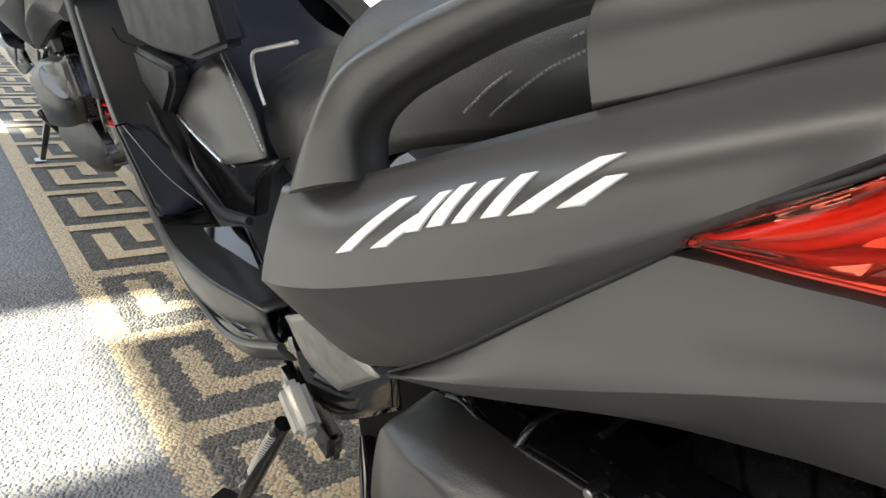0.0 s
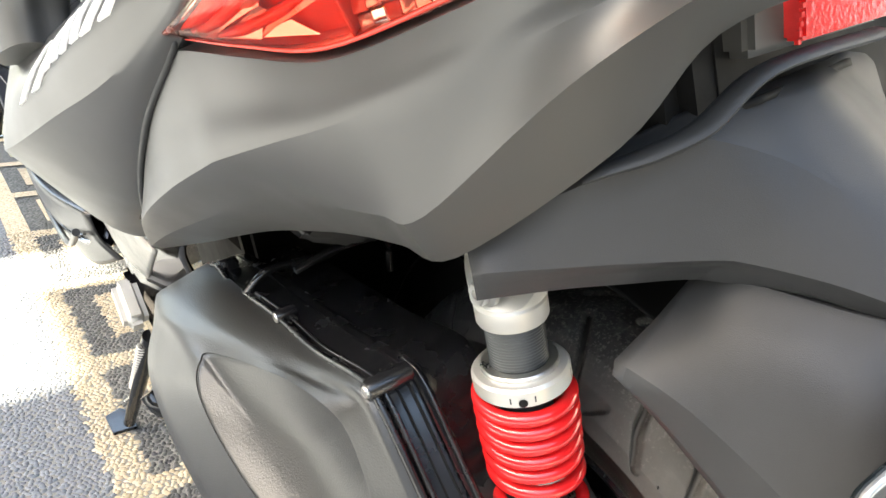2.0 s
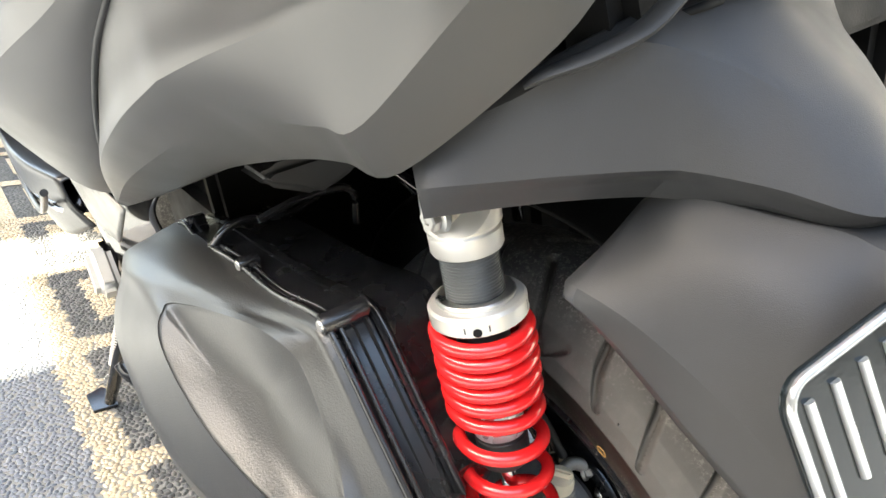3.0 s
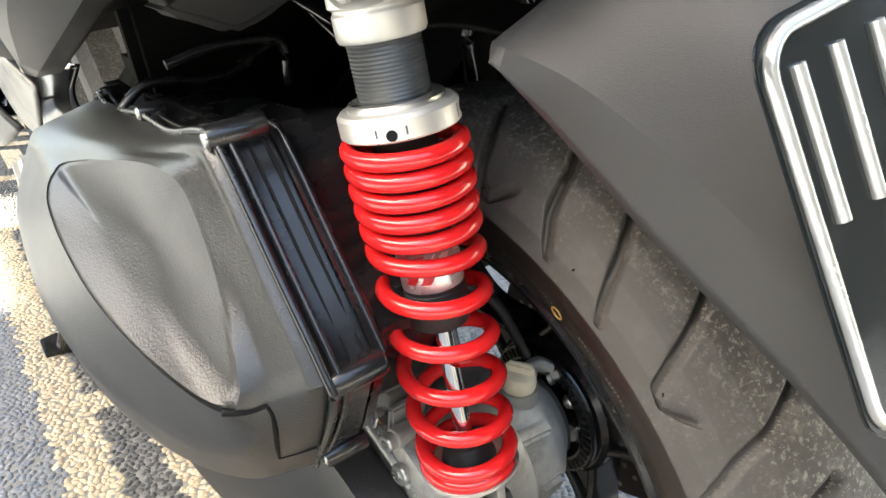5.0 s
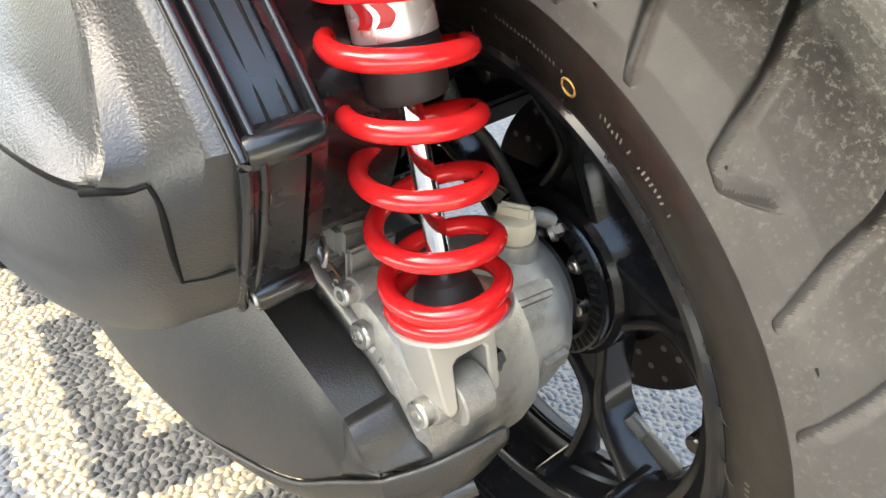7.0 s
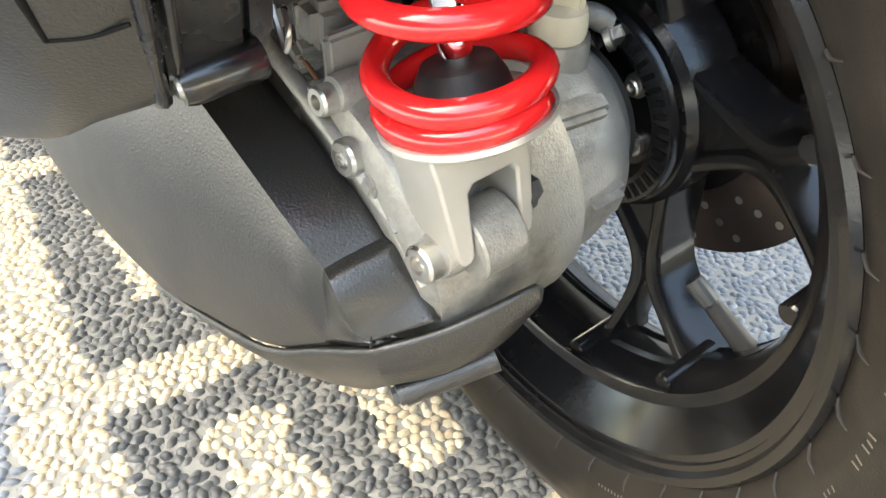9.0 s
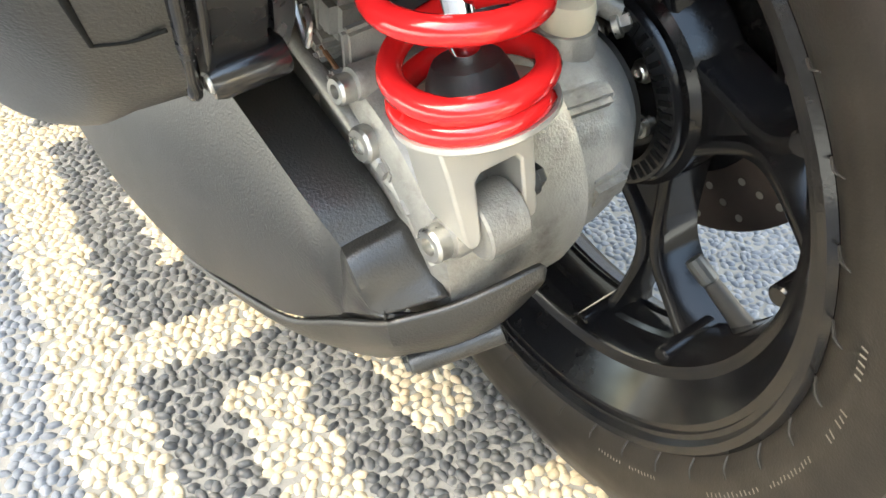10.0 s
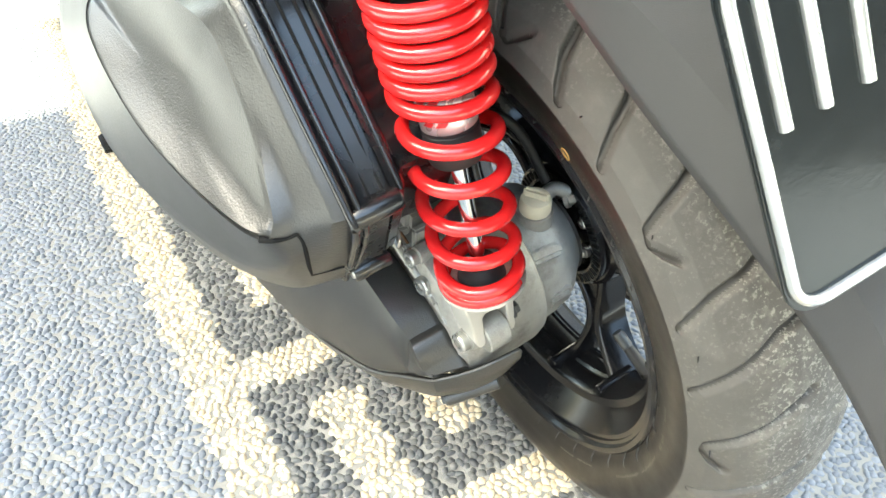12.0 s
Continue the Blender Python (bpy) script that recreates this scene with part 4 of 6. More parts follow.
        facet([(f, 0.72), (f + 0.10, 0.71), (f + 0.12, 0.78), (f + 0.10, 0.86), (f, 0.88)], 0.0070 + 0.0004 * k, (REFLECT, REDCHROME)[k % 2], (0.03 * k, 0, 0.05 * (k % 2)))
    chamber = [[tuple(behind(0.03 + (reach - 0.03) * k / 4, g, 0.019 + 0.003 * math.sin(3 * k + 5 * g))) for k in range(5)] for g, reach in ((0.04, 0.43), (0.3, 0.44), (0.6, 0.48), (0.95, 0.62))]
    sheet("chamber_back", chamber, LAMPRED, lamp, "red back of the front chamber", thick=0.0015, levels=2, inward=(0, 0.1, 0.5))
    # dividing wall between the two chambers and the tiled reflector round the bulb
    wall_rows = [[tuple(behind(f, g, d)) for d in (0.006, 0.012, 0.018)] for f, g in ((0.44, 0.02), (0.447, 0.26), (0.47, 0.48), (0.49, 0.62), (0.53, 0.72), (0.58, 0.80))]
    sheet("divider", wall_rows, LAMPRED, lamp, thick=0.0015, levels=2, inward=(0, 0.1, 0.5))
    for i in range(9):
        for j in range(2):
            c = behind(0.462 + 0.0225 * i, 0.06 + 0.10 * j, 0.010 + 0.003 * j)
            tilt = out + Vector((0.05 * ((i + j) % 3) - 0.05, 0.10 * (i % 2) - 0.05, 0.16 * j - 0.1))
            slab("tile", [(-0.0036, -0.0036), (0.0036, -0.0034), (0.0036, 0.0036), (-0.0036, 0.0035)], 0.002, facing(c, tilt, (0.07, 0.28, 0.95)), (REDCHROME, REFLECT, LAMPRED, REDCHROME)[(i + j * 2) % 4], lamp, bevel=0.0006, segments=1)
    for k, (f, g) in enumerate(((0.597, 0.06), (0.627, 0.04), (0.600, 0.20), (0.630, 0.17))):
        facet([(f, g), (f + 0.026, g - 0.02), (f + 0.028, g + 0.10), (f + 0.002, g + 0.13)], 0.010, EMBLEM if k > 1 else REFLECT, (0.05 * k, 0.05, -0.1))
    for k in range(12):
        g = 0.05 + 0.075 * k
        bar("rib", [behind(f, g, 0.0035) for f in (0.71, 0.80, 0.90, 0.97)], 0.0014, LAMPRED, lamp, seg=6, per=3)
    board = [[tuple(behind(f, g, 0.008)) for f in (0.70, 0.78, 0.86, 0.92, 0.98)] for g in (0.03, 0.3, 0.6, 0.95)]
    sheet("back_board", board, LAMPRED, lamp, thick=0.0015, levels=2, inward=(0, 0.1, 0.5))
    bar("lower_edge", [Vector(p) + Vector((0.0, 0.0, 0.001)) for p in low], 0.0013, LAMPRED, lamp, "dark red edge of the lens", seg=8)
    emblem(parent, upper)
    rail(parent)


def emblem(parent, panel):
    """Slanted strokes of raised white plastic, laid out in millimetres along and across the panel."""
    e = new("emblem")
    e.parent = parent
    tagged(e, "raised white emblem of slanted strokes")
    origin, along, across = Vector((-0.301, 0.254, 0.481)), Vector((0.210, -0.902, 0.345)), Vector((0.446, 0.361, 0.785))
    out = along.cross(across).normalized()
    if out.x > 0:
        out = -out

    middles = np.array([tuple(q.center) for q in panel.data.polygons])
    normals = np.array([tuple(q.normal) for q in panel.data.polygons])
    axis = np.array(out)

    def laid(u, v, lift):
        """The point of the panel under the emblem's plan, lifted off it."""
        p = np.array(origin + along * u / 1000 + across * v / 1000)
        away = middles - p
        k = int(np.argmin(((away - np.outer(away @ axis, axis)) ** 2).sum(1)))
        reach = (away[k] @ normals[k]) / (axis @ normals[k])
        return Vector(p + axis * (reach + lift))

    def stroke(quad):
        a, b, c, d = (Vector(q) for q in quad)
        n = 7
        bm = bmesh.new()
        top = [[bm.verts.new(laid(*p, 0.0014)) for p in (a.lerp(d, k / n), b.lerp(c, k / n))] for k in range(n + 1)]
        low = [[bm.verts.new(laid(*p, -0.003)) for p in (a.lerp(d, k / n), b.lerp(c, k / n))] for k in range(n + 1)]
        for k in range(n):
            bm.faces.new((top[k][0], top[k][1], top[k + 1][1], top[k + 1][0]))
            for q in (0, 1):
                bm.faces.new((top[k][q], low[k][q], low[k + 1][q], top[k + 1][q]))
        for k in (0, n):
            bm.faces.new((top[k][0], top[k][1], low[k][1], low[k][0]))
        smooth(part("stroke", recalc(bm), EMBLEM, e), 40)

    for u0, v0, u1, v1, w0, w1 in ((6, -15, 63, 11.5, 7.5, 7), (40, -15, 80, 0, 7, 6), (70, -9, 94, 10.5, 5.5, 5), (88, -8, 110, 12, 6, 5.5),
                                   (106, -8, 130, 11, 5, 5), (127, -7.5, 150, 11, 6, 5), (145, -8, 193, 12.5, 7, 6), (172, -7.5, 196, 3, 6.5, 5)):
        stroke([(u0 - w0, v0), (u0 + w0, v0), (u1 + w1, v1), (u1 - w1, v1)])


def rail(parent):
    """Moulded grab rail over the seat's side: a broad front foot, a top bar and the body behind it."""
    outer = [(-0.303, 0.317, 0.486), (-0.291, 0.299, 0.527), (-0.275, 0.278, 0.567), (-0.258, 0.234, 0.593), (-0.245, 0.198, 0.608), (-0.232, 0.165, 0.622), (-0.222, 0.135, 0.632), (-0.205, 0.085, 0.650)]
    inner = [(-0.280, 0.240, 0.512), (-0.277, 0.248, 0.536), (-0.269, 0.237, 0.550), (-0.260, 0.214, 0.565), (-0.246, 0.177, 0.585), (-0.235, 0.147, 0.597), (-0.227, 0.122, 0.604), (-0.212, 0.08, 0.610)]
    rows = []
    for a, b in zip(outer, inner):
        a, b = Vector(a), Vector(b)
        b = b.lerp(a, 0.24)
        deep = Vector((0.030, 0.006, -0.008))
        bulge = Vector((-0.008, -0.004, 0.004))
        rows.append([a + deep * 0.35, a, a.lerp(b, 0.3) + bulge, a.lerp(b, 0.75) + bulge * 0.8, b, b + deep * 0.4, b + deep, a + deep])
    dense = through_points(rows, 6, {})
    ring = np.concatenate([dense[:, -2:], dense, dense[:, :3]], 1).transpose(1, 0, 2)
    full = through_points(ring, 5, {})[10:50].transpose(1, 0, 2)
    v, f = grid(full.tolist(), True)
    w = full.shape[1]
    f.append(tuple(range(w))[::-1])
    f.append(tuple((full.shape[0] - 1) * w + k for k in range(w)))
    bm = bmesh.new()
    vs = [bm.verts.new(p) for p in v]
    for face in f:
        bm.faces.new([vs[i] for i in face])
    smooth(part("grab_rail", recalc(bm), MATTE, parent, "matte grey moulded passenger grab rail"), 60)
    body = [
        [(-0.195, 0.128, 0.568), (-0.229, 0.117, 0.563), (-0.212, 0.060, 0.580), (-0.198, 0.020, 0.595), (-0.168, -0.07, 0.622), (-0.14, -0.15, 0.645)],
        [(-0.195, 0.130, 0.590), (-0.230, 0.119, 0.585), (-0.213, 0.060, 0.597), (-0.200, 0.018, 0.607), (-0.172, -0.07, 0.635), (-0.14, -0.15, 0.655)],
        [(-0.190, 0.135, 0.612), (-0.225, 0.122, 0.606), (-0.209, 0.055, 0.618), (-0.196, 0.015, 0.626), (-0.165, -0.07, 0.650), (-0.13, -0.15, 0.668)],
        [(-0.170, 0.140, 0.650), (-0.200, 0.12, 0.650), (-0.180, 0.05, 0.658), (-0.165, 0.01, 0.665), (-0.13, -0.07, 0.680), (-0.10, -0.15, 0.690)],
    ]
    sheet("rail_body", body, MATTE, parent, "matte grey rear rail body", cols={1: 0.7}, inward=(0, 0, 0.5))


def seat(parent):
    def section(y, half, top, low, crown=0.02):
        pts = [(-half * 0.92, low), (-half, (top + low) / 2 - 0.01), (-half * 0.93, top - 0.030), (-half * 0.72, top - 0.008), (-half * 0.3, top + crown * 0.5), (0, top + crown * 0.6),
               (half * 0.3, top + crown * 0.5), (half * 0.72, top - 0.008), (half * 0.93, top - 0.030), (half, (top + low) / 2 - 0.01), (half * 0.92, low)]
        return [(x, y, z) for x, z in pts]

    rows = [section(0.905, 0.085, 0.395, 0.30), section(0.86, 0.115, 0.455, 0.30), section(0.74, 0.150, 0.475, 0.33), section(0.60, 0.178, 0.485, 0.36), section(0.50, 0.195, 0.535, 0.40),
            section(0.44, 0.200, 0.585, 0.44), section(0.36, 0.200, 0.610, 0.475), section(0.2, 0.196, 0.625, 0.522), section(0.05, 0.17, 0.640, 0.565), section(-0.08, 0.12, 0.635, 0.59)]
    s = sheet("seat", rows, VINYL, parent, "black vinyl dual seat with grey double stitching", thick=0.004, levels=2, inward=(0, 0.4, 0.45))
    for row in ([(0.256, 0.529), (0.228, 0.551), (0.197, 0.570), (0.162, 0.587)], [(0.229, 0.532), (0.207, 0.549), (0.183, 0.566), (0.155, 0.580)]):
        line = spline([(-0.2005 + 0.3 * max(0, z - 0.545), y, z) for y, z in row], 9)
        for a, b in zip(line, line[1:]):
            bar("stitch", [a.lerp(b, 0.15), a.lerp(b, 0.85)], 0.0010, THREAD, s, seg=6, per=1)
    trim = [(-0.158, 0.600, 0.530), (-0.162, 0.680, 0.515), (-0.162, 0.724, 0.504), (-0.165, 0.722, 0.478), (-0.168, 0.700, 0.448)]
    bar("trim_loop", trim, 0.0024, SILVER, s, "bright trim loop at the seat front", seg=8)
    return s


def shell(name, rings, mat, parent, label="", per=5, breaks=(), corners=()):
    """A closed moulded shell through rings of points, capped at the last ring."""
    dense = through_points(rings, per, dict(breaks))
    ring = np.concatenate([dense[:, -2:], dense, dense[:, :3]], 1).transpose(1, 0, 2)
    n = len(rings[0])
    full = through_points(ring, per, {k + 2: s for k, s in dict(corners).items()})
    full = full[2 * per:(2 + n) * per].transpose(1, 0, 2)
    verts, faces = grid(full.tolist(), True)
    w = full.shape[1]
    verts.append(full[-1].mean(0).tolist())
    top = (full.shape[0] - 1) * w
    faces += [(top + k, top + (k + 1) % w, len(verts) - 1) for k in range(w)]
    bm = bmesh.new()
    vs = [bm.verts.new(v) for v in verts]
    for f in faces:
        bm.faces.new([vs[i] for i in f])
    return smooth(part(name, recalc(bm), mat, parent, label), 32)


def air_box(parent):
    a = new("air_filter_box")
    a.parent = parent
    tagged(a, "black textured plastic air filter box with a bolted seam")
    # columns run from the front top over the rear and round below to the front: seam, shoulder, widest line, edge of the face
    rim = [(0.345, 0.245), (0.300, 0.268), (0.150, 0.281), (0.080, 0.287), (0.012, 0.300), (-0.010, 0.294), (-0.046, 0.245), (-0.084, 0.192), (-0.062, 0.145), (-0.030, 0.100), (0.030, 0.088), (0.150, 0.075), (0.270, 0.095), (0.345, 0.150)]
    shoulder = [(-0.252, 0.345, 0.230), (-0.246, 0.305, 0.256), (-0.230, 0.170, 0.272), (-0.214, 0.078, 0.280), (-0.205, 0.012, 0.292), (-0.204, -0.008, 0.286), (-0.205, -0.043, 0.241), (-0.207, -0.078, 0.191), (-0.222, -0.052, 0.138), (-0.228, -0.012, 0.095),
                (-0.250, 0.045, 0.079), (-0.269, 0.120, 0.072), (-0.280, 0.220, 0.070), (-0.270, 0.340, 0.125)]
    widest = [(-0.264, 0.300, 0.238), (-0.257, 0.260, 0.256), (-0.239, 0.178, 0.266), (-0.219, 0.081, 0.2785), (-0.211, 0.018, 0.2880), (-0.2095, -0.005, 0.2800), (-0.2125, -0.032, 0.2390), (-0.220, -0.066, 0.191), (-0.232, -0.062, 0.162), (-0.246, -0.035, 0.144),
              (-0.265, 0.015, 0.140), (-0.287, 0.100, 0.150), (-0.294, 0.180, 0.170), (-0.286, 0.280, 0.200)]
    face = [(-0.2645, 0.172, 0.2475), (-0.257, 0.180, 0.254), (-0.247, 0.178, 0.2590), (-0.2240, 0.086, 0.2760), (-0.2175, 0.024, 0.2830), (-0.2155, 0.000, 0.2740), (-0.2190, -0.0245, 0.2370), (-0.2318, -0.061, 0.1955), (-0.2395, -0.064, 0.188), (-0.249, -0.046, 0.189),
            (-0.260, 0.000, 0.196), (-0.2695, 0.060, 0.210), (-0.2715, 0.115, 0.225), (-0.2695, 0.153, 0.239)]
    depth = [0.0010, 0.0012, 0.0010, 0, 0, 0, 0, 0.0015, 0.0032, 0.0030, 0.0012, 0.0008, 0.0008, 0.0008]
    mid = Vector((-0.2477, 0.0599, 0.2291))
    swell = Vector((-0.8325, -0.2155, 0.510))
    into = Vector((0.75, 0.30, -0.55)).normalized()

    def band(x, k):
        return [(x, 0.13 + (y - 0.13) * k, 0.19 + (z - 0.19) * k) for y, z in rim]

    inner = [band(-0.110, 0.90), band(-0.150, 0.90), band(-0.1555, 0.955), band(-0.158, 0.975), band(-0.166, 0.985), band(-0.1665, 0.97), band(-0.1685, 0.97), band(-0.169, 0.99), band(-0.185, 0.99), band(-0.1935, 1.0)]
    shell("inner_case", inner, SATIN, a, "satin black inner case", 3, breaks={2: 0.8, 3: 0.8, 4: 1, 5: 1, 6: 1, 7: 1}, corners={5: 0.5, 7: 0.6})
    lip = [tuple(Vector(f) + (Vector(w) - Vector(f)).normalized() * (0.0004 if d else 0.003)) for f, w, d in zip(face, widest, depth)]
    channel = [tuple(Vector(f) + into * d) for f, d in zip(face, depth)]

    uu = swell.cross(Vector((0, 0, 1))).normalized()
    vv = swell.cross(uu)
    flat = [((Vector(f) - mid).dot(uu), (Vector(f) - mid).dot(vv), (Vector(f) - mid).dot(swell)) for f in face]

    def terms(u, v):
        return [1.0, u, v, u * u, u * v, v * v]

    fit = np.linalg.lstsq(np.array([terms(u, v) for u, v, h in flat]), np.array([h for u, v, h in flat]), rcond=None)[0]
    fit[3:] *= 0.55

    def inside(r):
        """The face drawn in to r of its size, over one smooth swelling."""
        out_row = []
        for u, v, h in flat:
            miss = h - float(np.dot(terms(u, v), fit))
            out_row.append(tuple(mid + uu * u * r + vv * v * r + swell * (float(np.dot(terms(u * r, v * r), fit)) + miss * max(0.0, 1.6 * r - 0.6))))
        return out_row

    sill = [tuple(Vector(q) + into * d * 0.15) for q, d in zip(inside(0.96), depth)]
    outer = [[(-0.196, y, z) for y, z in rim], [tuple(Vector((-0.200, y, z)).lerp(Vector(s), 0.45)) for (y, z), s in zip(rim, shoulder)], shoulder, widest, lip, channel, sill,
             inside(0.8), inside(0.55), inside(0.3), inside(0.08)]
    cover = shell("cover", outer, PLASTIC, a, "textured black outer cover with an oval inset face", 5, breaks={2: 0.4, 3: 0.85, 4: 1, 5: 1, 6: 1}, corners={5: 0.3, 7: 0.7})
    # parting line that runs down from the face's rear end
    bar("parting_line", [(-0.2420, -0.0602, 0.1868), (-0.2364, -0.0652, 0.1860), (-0.2295, -0.0660, 0.1836), (-0.2228, -0.0672, 0.1838)], [0.0022, 0.0015, 0.0010, 0.0009], DARK, cover, seg=8)
    bar("parting_line", [(-0.2228, -0.0672, 0.1838), (-0.2213, -0.0672, 0.1768), (-0.2213, -0.0652, 0.1665), (-0.2212, -0.0590, 0.1507), (-0.2198, -0.0504, 0.1345)], [0.0008, 0.0011, 0.0015, 0.0014, 0.0008], DARK, cover, seg=8)
    bar("parting_line", [(-0.2198, -0.0503, 0.1345), (-0.2094, -0.0520, 0.1326), (-0.2000, -0.0565, 0.1340)], 0.0007, DARK, cover, seg=8)
    # ribs that run down the rear of the inner case
    for x, k, r, mat in ((-0.1800, 0.992, 0.0008, DARK), (-0.1715, 0.991, 0.0010, DARK), (-0.1610, 0.985, 0.0018, SATIN)):
        bar("case_rib", [(x, 0.13 + (y - 0.13) * k, 0.19 + (z - 0.19) * k) for y, z in rim[4:8]], r, mat, a, seg=8)
    # seam flanges, lugs and bolts
    top_line = [(-0.196, y, z) for y, z in [(0.312, 0.268), (0.288, 0.275), (0.25, 0.270), (0.150, 0.285), (0.08, 0.288), (0.010, 0.303), (-0.010, 0.297), (-0.050, 0.243), (-0.083, 0.199), (-0.088, 0.183), (-0.062, 0.141), (-0.038, 0.110), (-0.028, 0.099), (0.02, 0.090)]]
    bar("seam", top_line, 0.0027, SATIN, a, per=5, seg=8)
    bar("seam", [(x + 0.0065, y, z) for x, y, z in top_line], 0.0020, SATIN, a, per=5, seg=8)
    for x, y, z, long in ((-0.188, 0.288, 0.274, 0.012), (-0.192, 0.143, 0.287, 0.012), (-0.193, -0.004, 0.302, 0.027), (-0.187, -0.084, 0.190, 0.025), (-0.184, -0.036, 0.105, 0.023)):
        thick = 0.0074 if long > 0.02 else 0.0060
        lug = turned("lug", [(thick - 0.001, -0.003), (thick, 0.0), (thick, long), (thick - 0.001, long + 0.002)], (x - 0.004, y, z), (1, 0, 0), SATIN, a, seg=20)
        inn = Vector((0, 0.10 - y, 0.19 - z)).normalized()
        block("web", (long * 0.94, thick * 1.8, 0.016), facing(Vector((x - 0.003 + long / 2, y, z)) + inn * 0.007, inn, (0, inn.z, -inn.y)), SATIN, lug, bevel=0.002)
        turned("screw", [(0.0044, -0.002), (0.0044, 0.001), (0.0036, 0.0022), (0.0015, 0.0024)], (x - 0.006, y, z), (-1, 0, 0), STEEL, lug, seg=18)
    return a


def drive_cover(parent):
    c = new("drive_cover")
    c.parent = parent
    tagged(c, "black textured plastic belt drive cover below the air filter box")
    # the upper band ends in a rounded step over the case's tail
    inner = [(-0.150, 0.40, 0.12), (-0.150, 0.30, 0.12), (-0.150, 0.20, 0.11), (-0.146, 0.08, 0.085), (-0.1435, 0.035, 0.065), (-0.141, 0.0, 0.047), (-0.139, -0.03, 0.032), (-0.138, -0.044, 0.0205), (-0.138, -0.0518, 0.0200), (-0.137, -0.0590, 0.0120), (-0.1358, -0.066, 0.0032), (-0.1355, -0.0745, -0.006)]
    crease = [(-0.205, 0.40, 0.12), (-0.200, 0.30, 0.115), (-0.190, 0.20, 0.110), (-0.180, 0.08, 0.090), (-0.176, 0.03, 0.072), (-0.173, 0.0, 0.054), (-0.170, -0.03, 0.035), (-0.166, -0.0426, 0.0185), (-0.1672, -0.0502, 0.0178), (-0.1675, -0.0570, 0.0090), (-0.166, -0.0600, -0.0035), (-0.1616, -0.0640, -0.0086)]
    edge = [(-0.245, 0.40, -0.030), (-0.242, 0.30, -0.042), (-0.235, 0.20, -0.053), (-0.220, 0.10, -0.056), (-0.206, 0.05, -0.052), (-0.191, 0.0, -0.043), (-0.176, -0.035, -0.024), (-0.1730, -0.0420, -0.0180), (-0.1715, -0.0480, -0.0138), (-0.1694, -0.0545, -0.0108), (-0.1655, -0.0610, -0.0097), (-0.1612, -0.0655, -0.0096)]
    mid = [tuple(Vector(a).lerp(Vector(b), 0.5) + Vector((-0.004, 0, 0.004 if i < 8 else 0))) for i, (a, b) in enumerate(zip(crease, edge))]
    mid[7:] = [tuple(Vector(a).lerp(Vector(b), 0.5)) for a, b in zip(crease[7:], edge[7:])]
    below = [(-0.20, 0.40, -0.10), (-0.195, 0.30, -0.105), (-0.185, 0.20, -0.11), (-0.172, 0.10, -0.108), (-0.160, 0.05, -0.10), (-0.148, 0.0, -0.088), (-0.138, -0.035, -0.070), (-0.134, -0.045, -0.058), (-0.132, -0.052, -0.052), (-0.131, -0.058, -0.046), (-0.129, -0.063, -0.040), (-0.127, -0.068, -0.033)]
    sheet("cover", [inner, crease, mid, edge, below], PLASTIC, c, "textured black belt drive cover with a stepped end", thick=0.003, creases={1: 0.75, 3: 0.8}, cols={7: 0.9, 8: 0.25, 10: 0.8}, inward=(-0.10, 0.1, 0.0), angle=24)
    rows = []
    top = [(-0.222, 0.10, -0.060), (-0.208, 0.05, -0.056), (-0.193, 0.0, -0.047), (-0.178, -0.035, -0.028), (-0.1632, -0.0662, -0.0112), (-0.1380, -0.0775, -0.0088), (-0.1180, -0.0845, -0.0046), (-0.0975, -0.0888, -0.0012), (-0.0942, -0.0890, -0.0050)]
    low = [(-0.195, 0.10, -0.100), (-0.190, 0.05, -0.092), (-0.176, 0.0, -0.080), (-0.163, -0.035, -0.066), (-0.1590, -0.0645, -0.0380), (-0.1370, -0.0745, -0.0380), (-0.1150, -0.0818, -0.0312), (-0.0985, -0.0868, -0.0170), (-0.0950, -0.0880, -0.0125)]
    sheet("lower_guard", [top, [tuple(Vector(a).lerp(Vector(b), 0.5) + Vector((-0.002, -0.002, 0))) for a, b in zip(top, low)], low], PLASTIC, c, "black plastic guard round the case end", thick=0.003, cols={4: 0.7}, inward=(-0.12, 0.0, -0.02))
    bar("screw_boss", [(-0.1525, -0.060, -0.052), (-0.112, -0.076, -0.044)], 0.0068, PLASTIC, c, seg=14)
    bolt(c, (-0.1535, -0.060, -0.052), (-1, 0.3, -0.1), 0.0042, 0.004, DARKSTEEL)
    return c


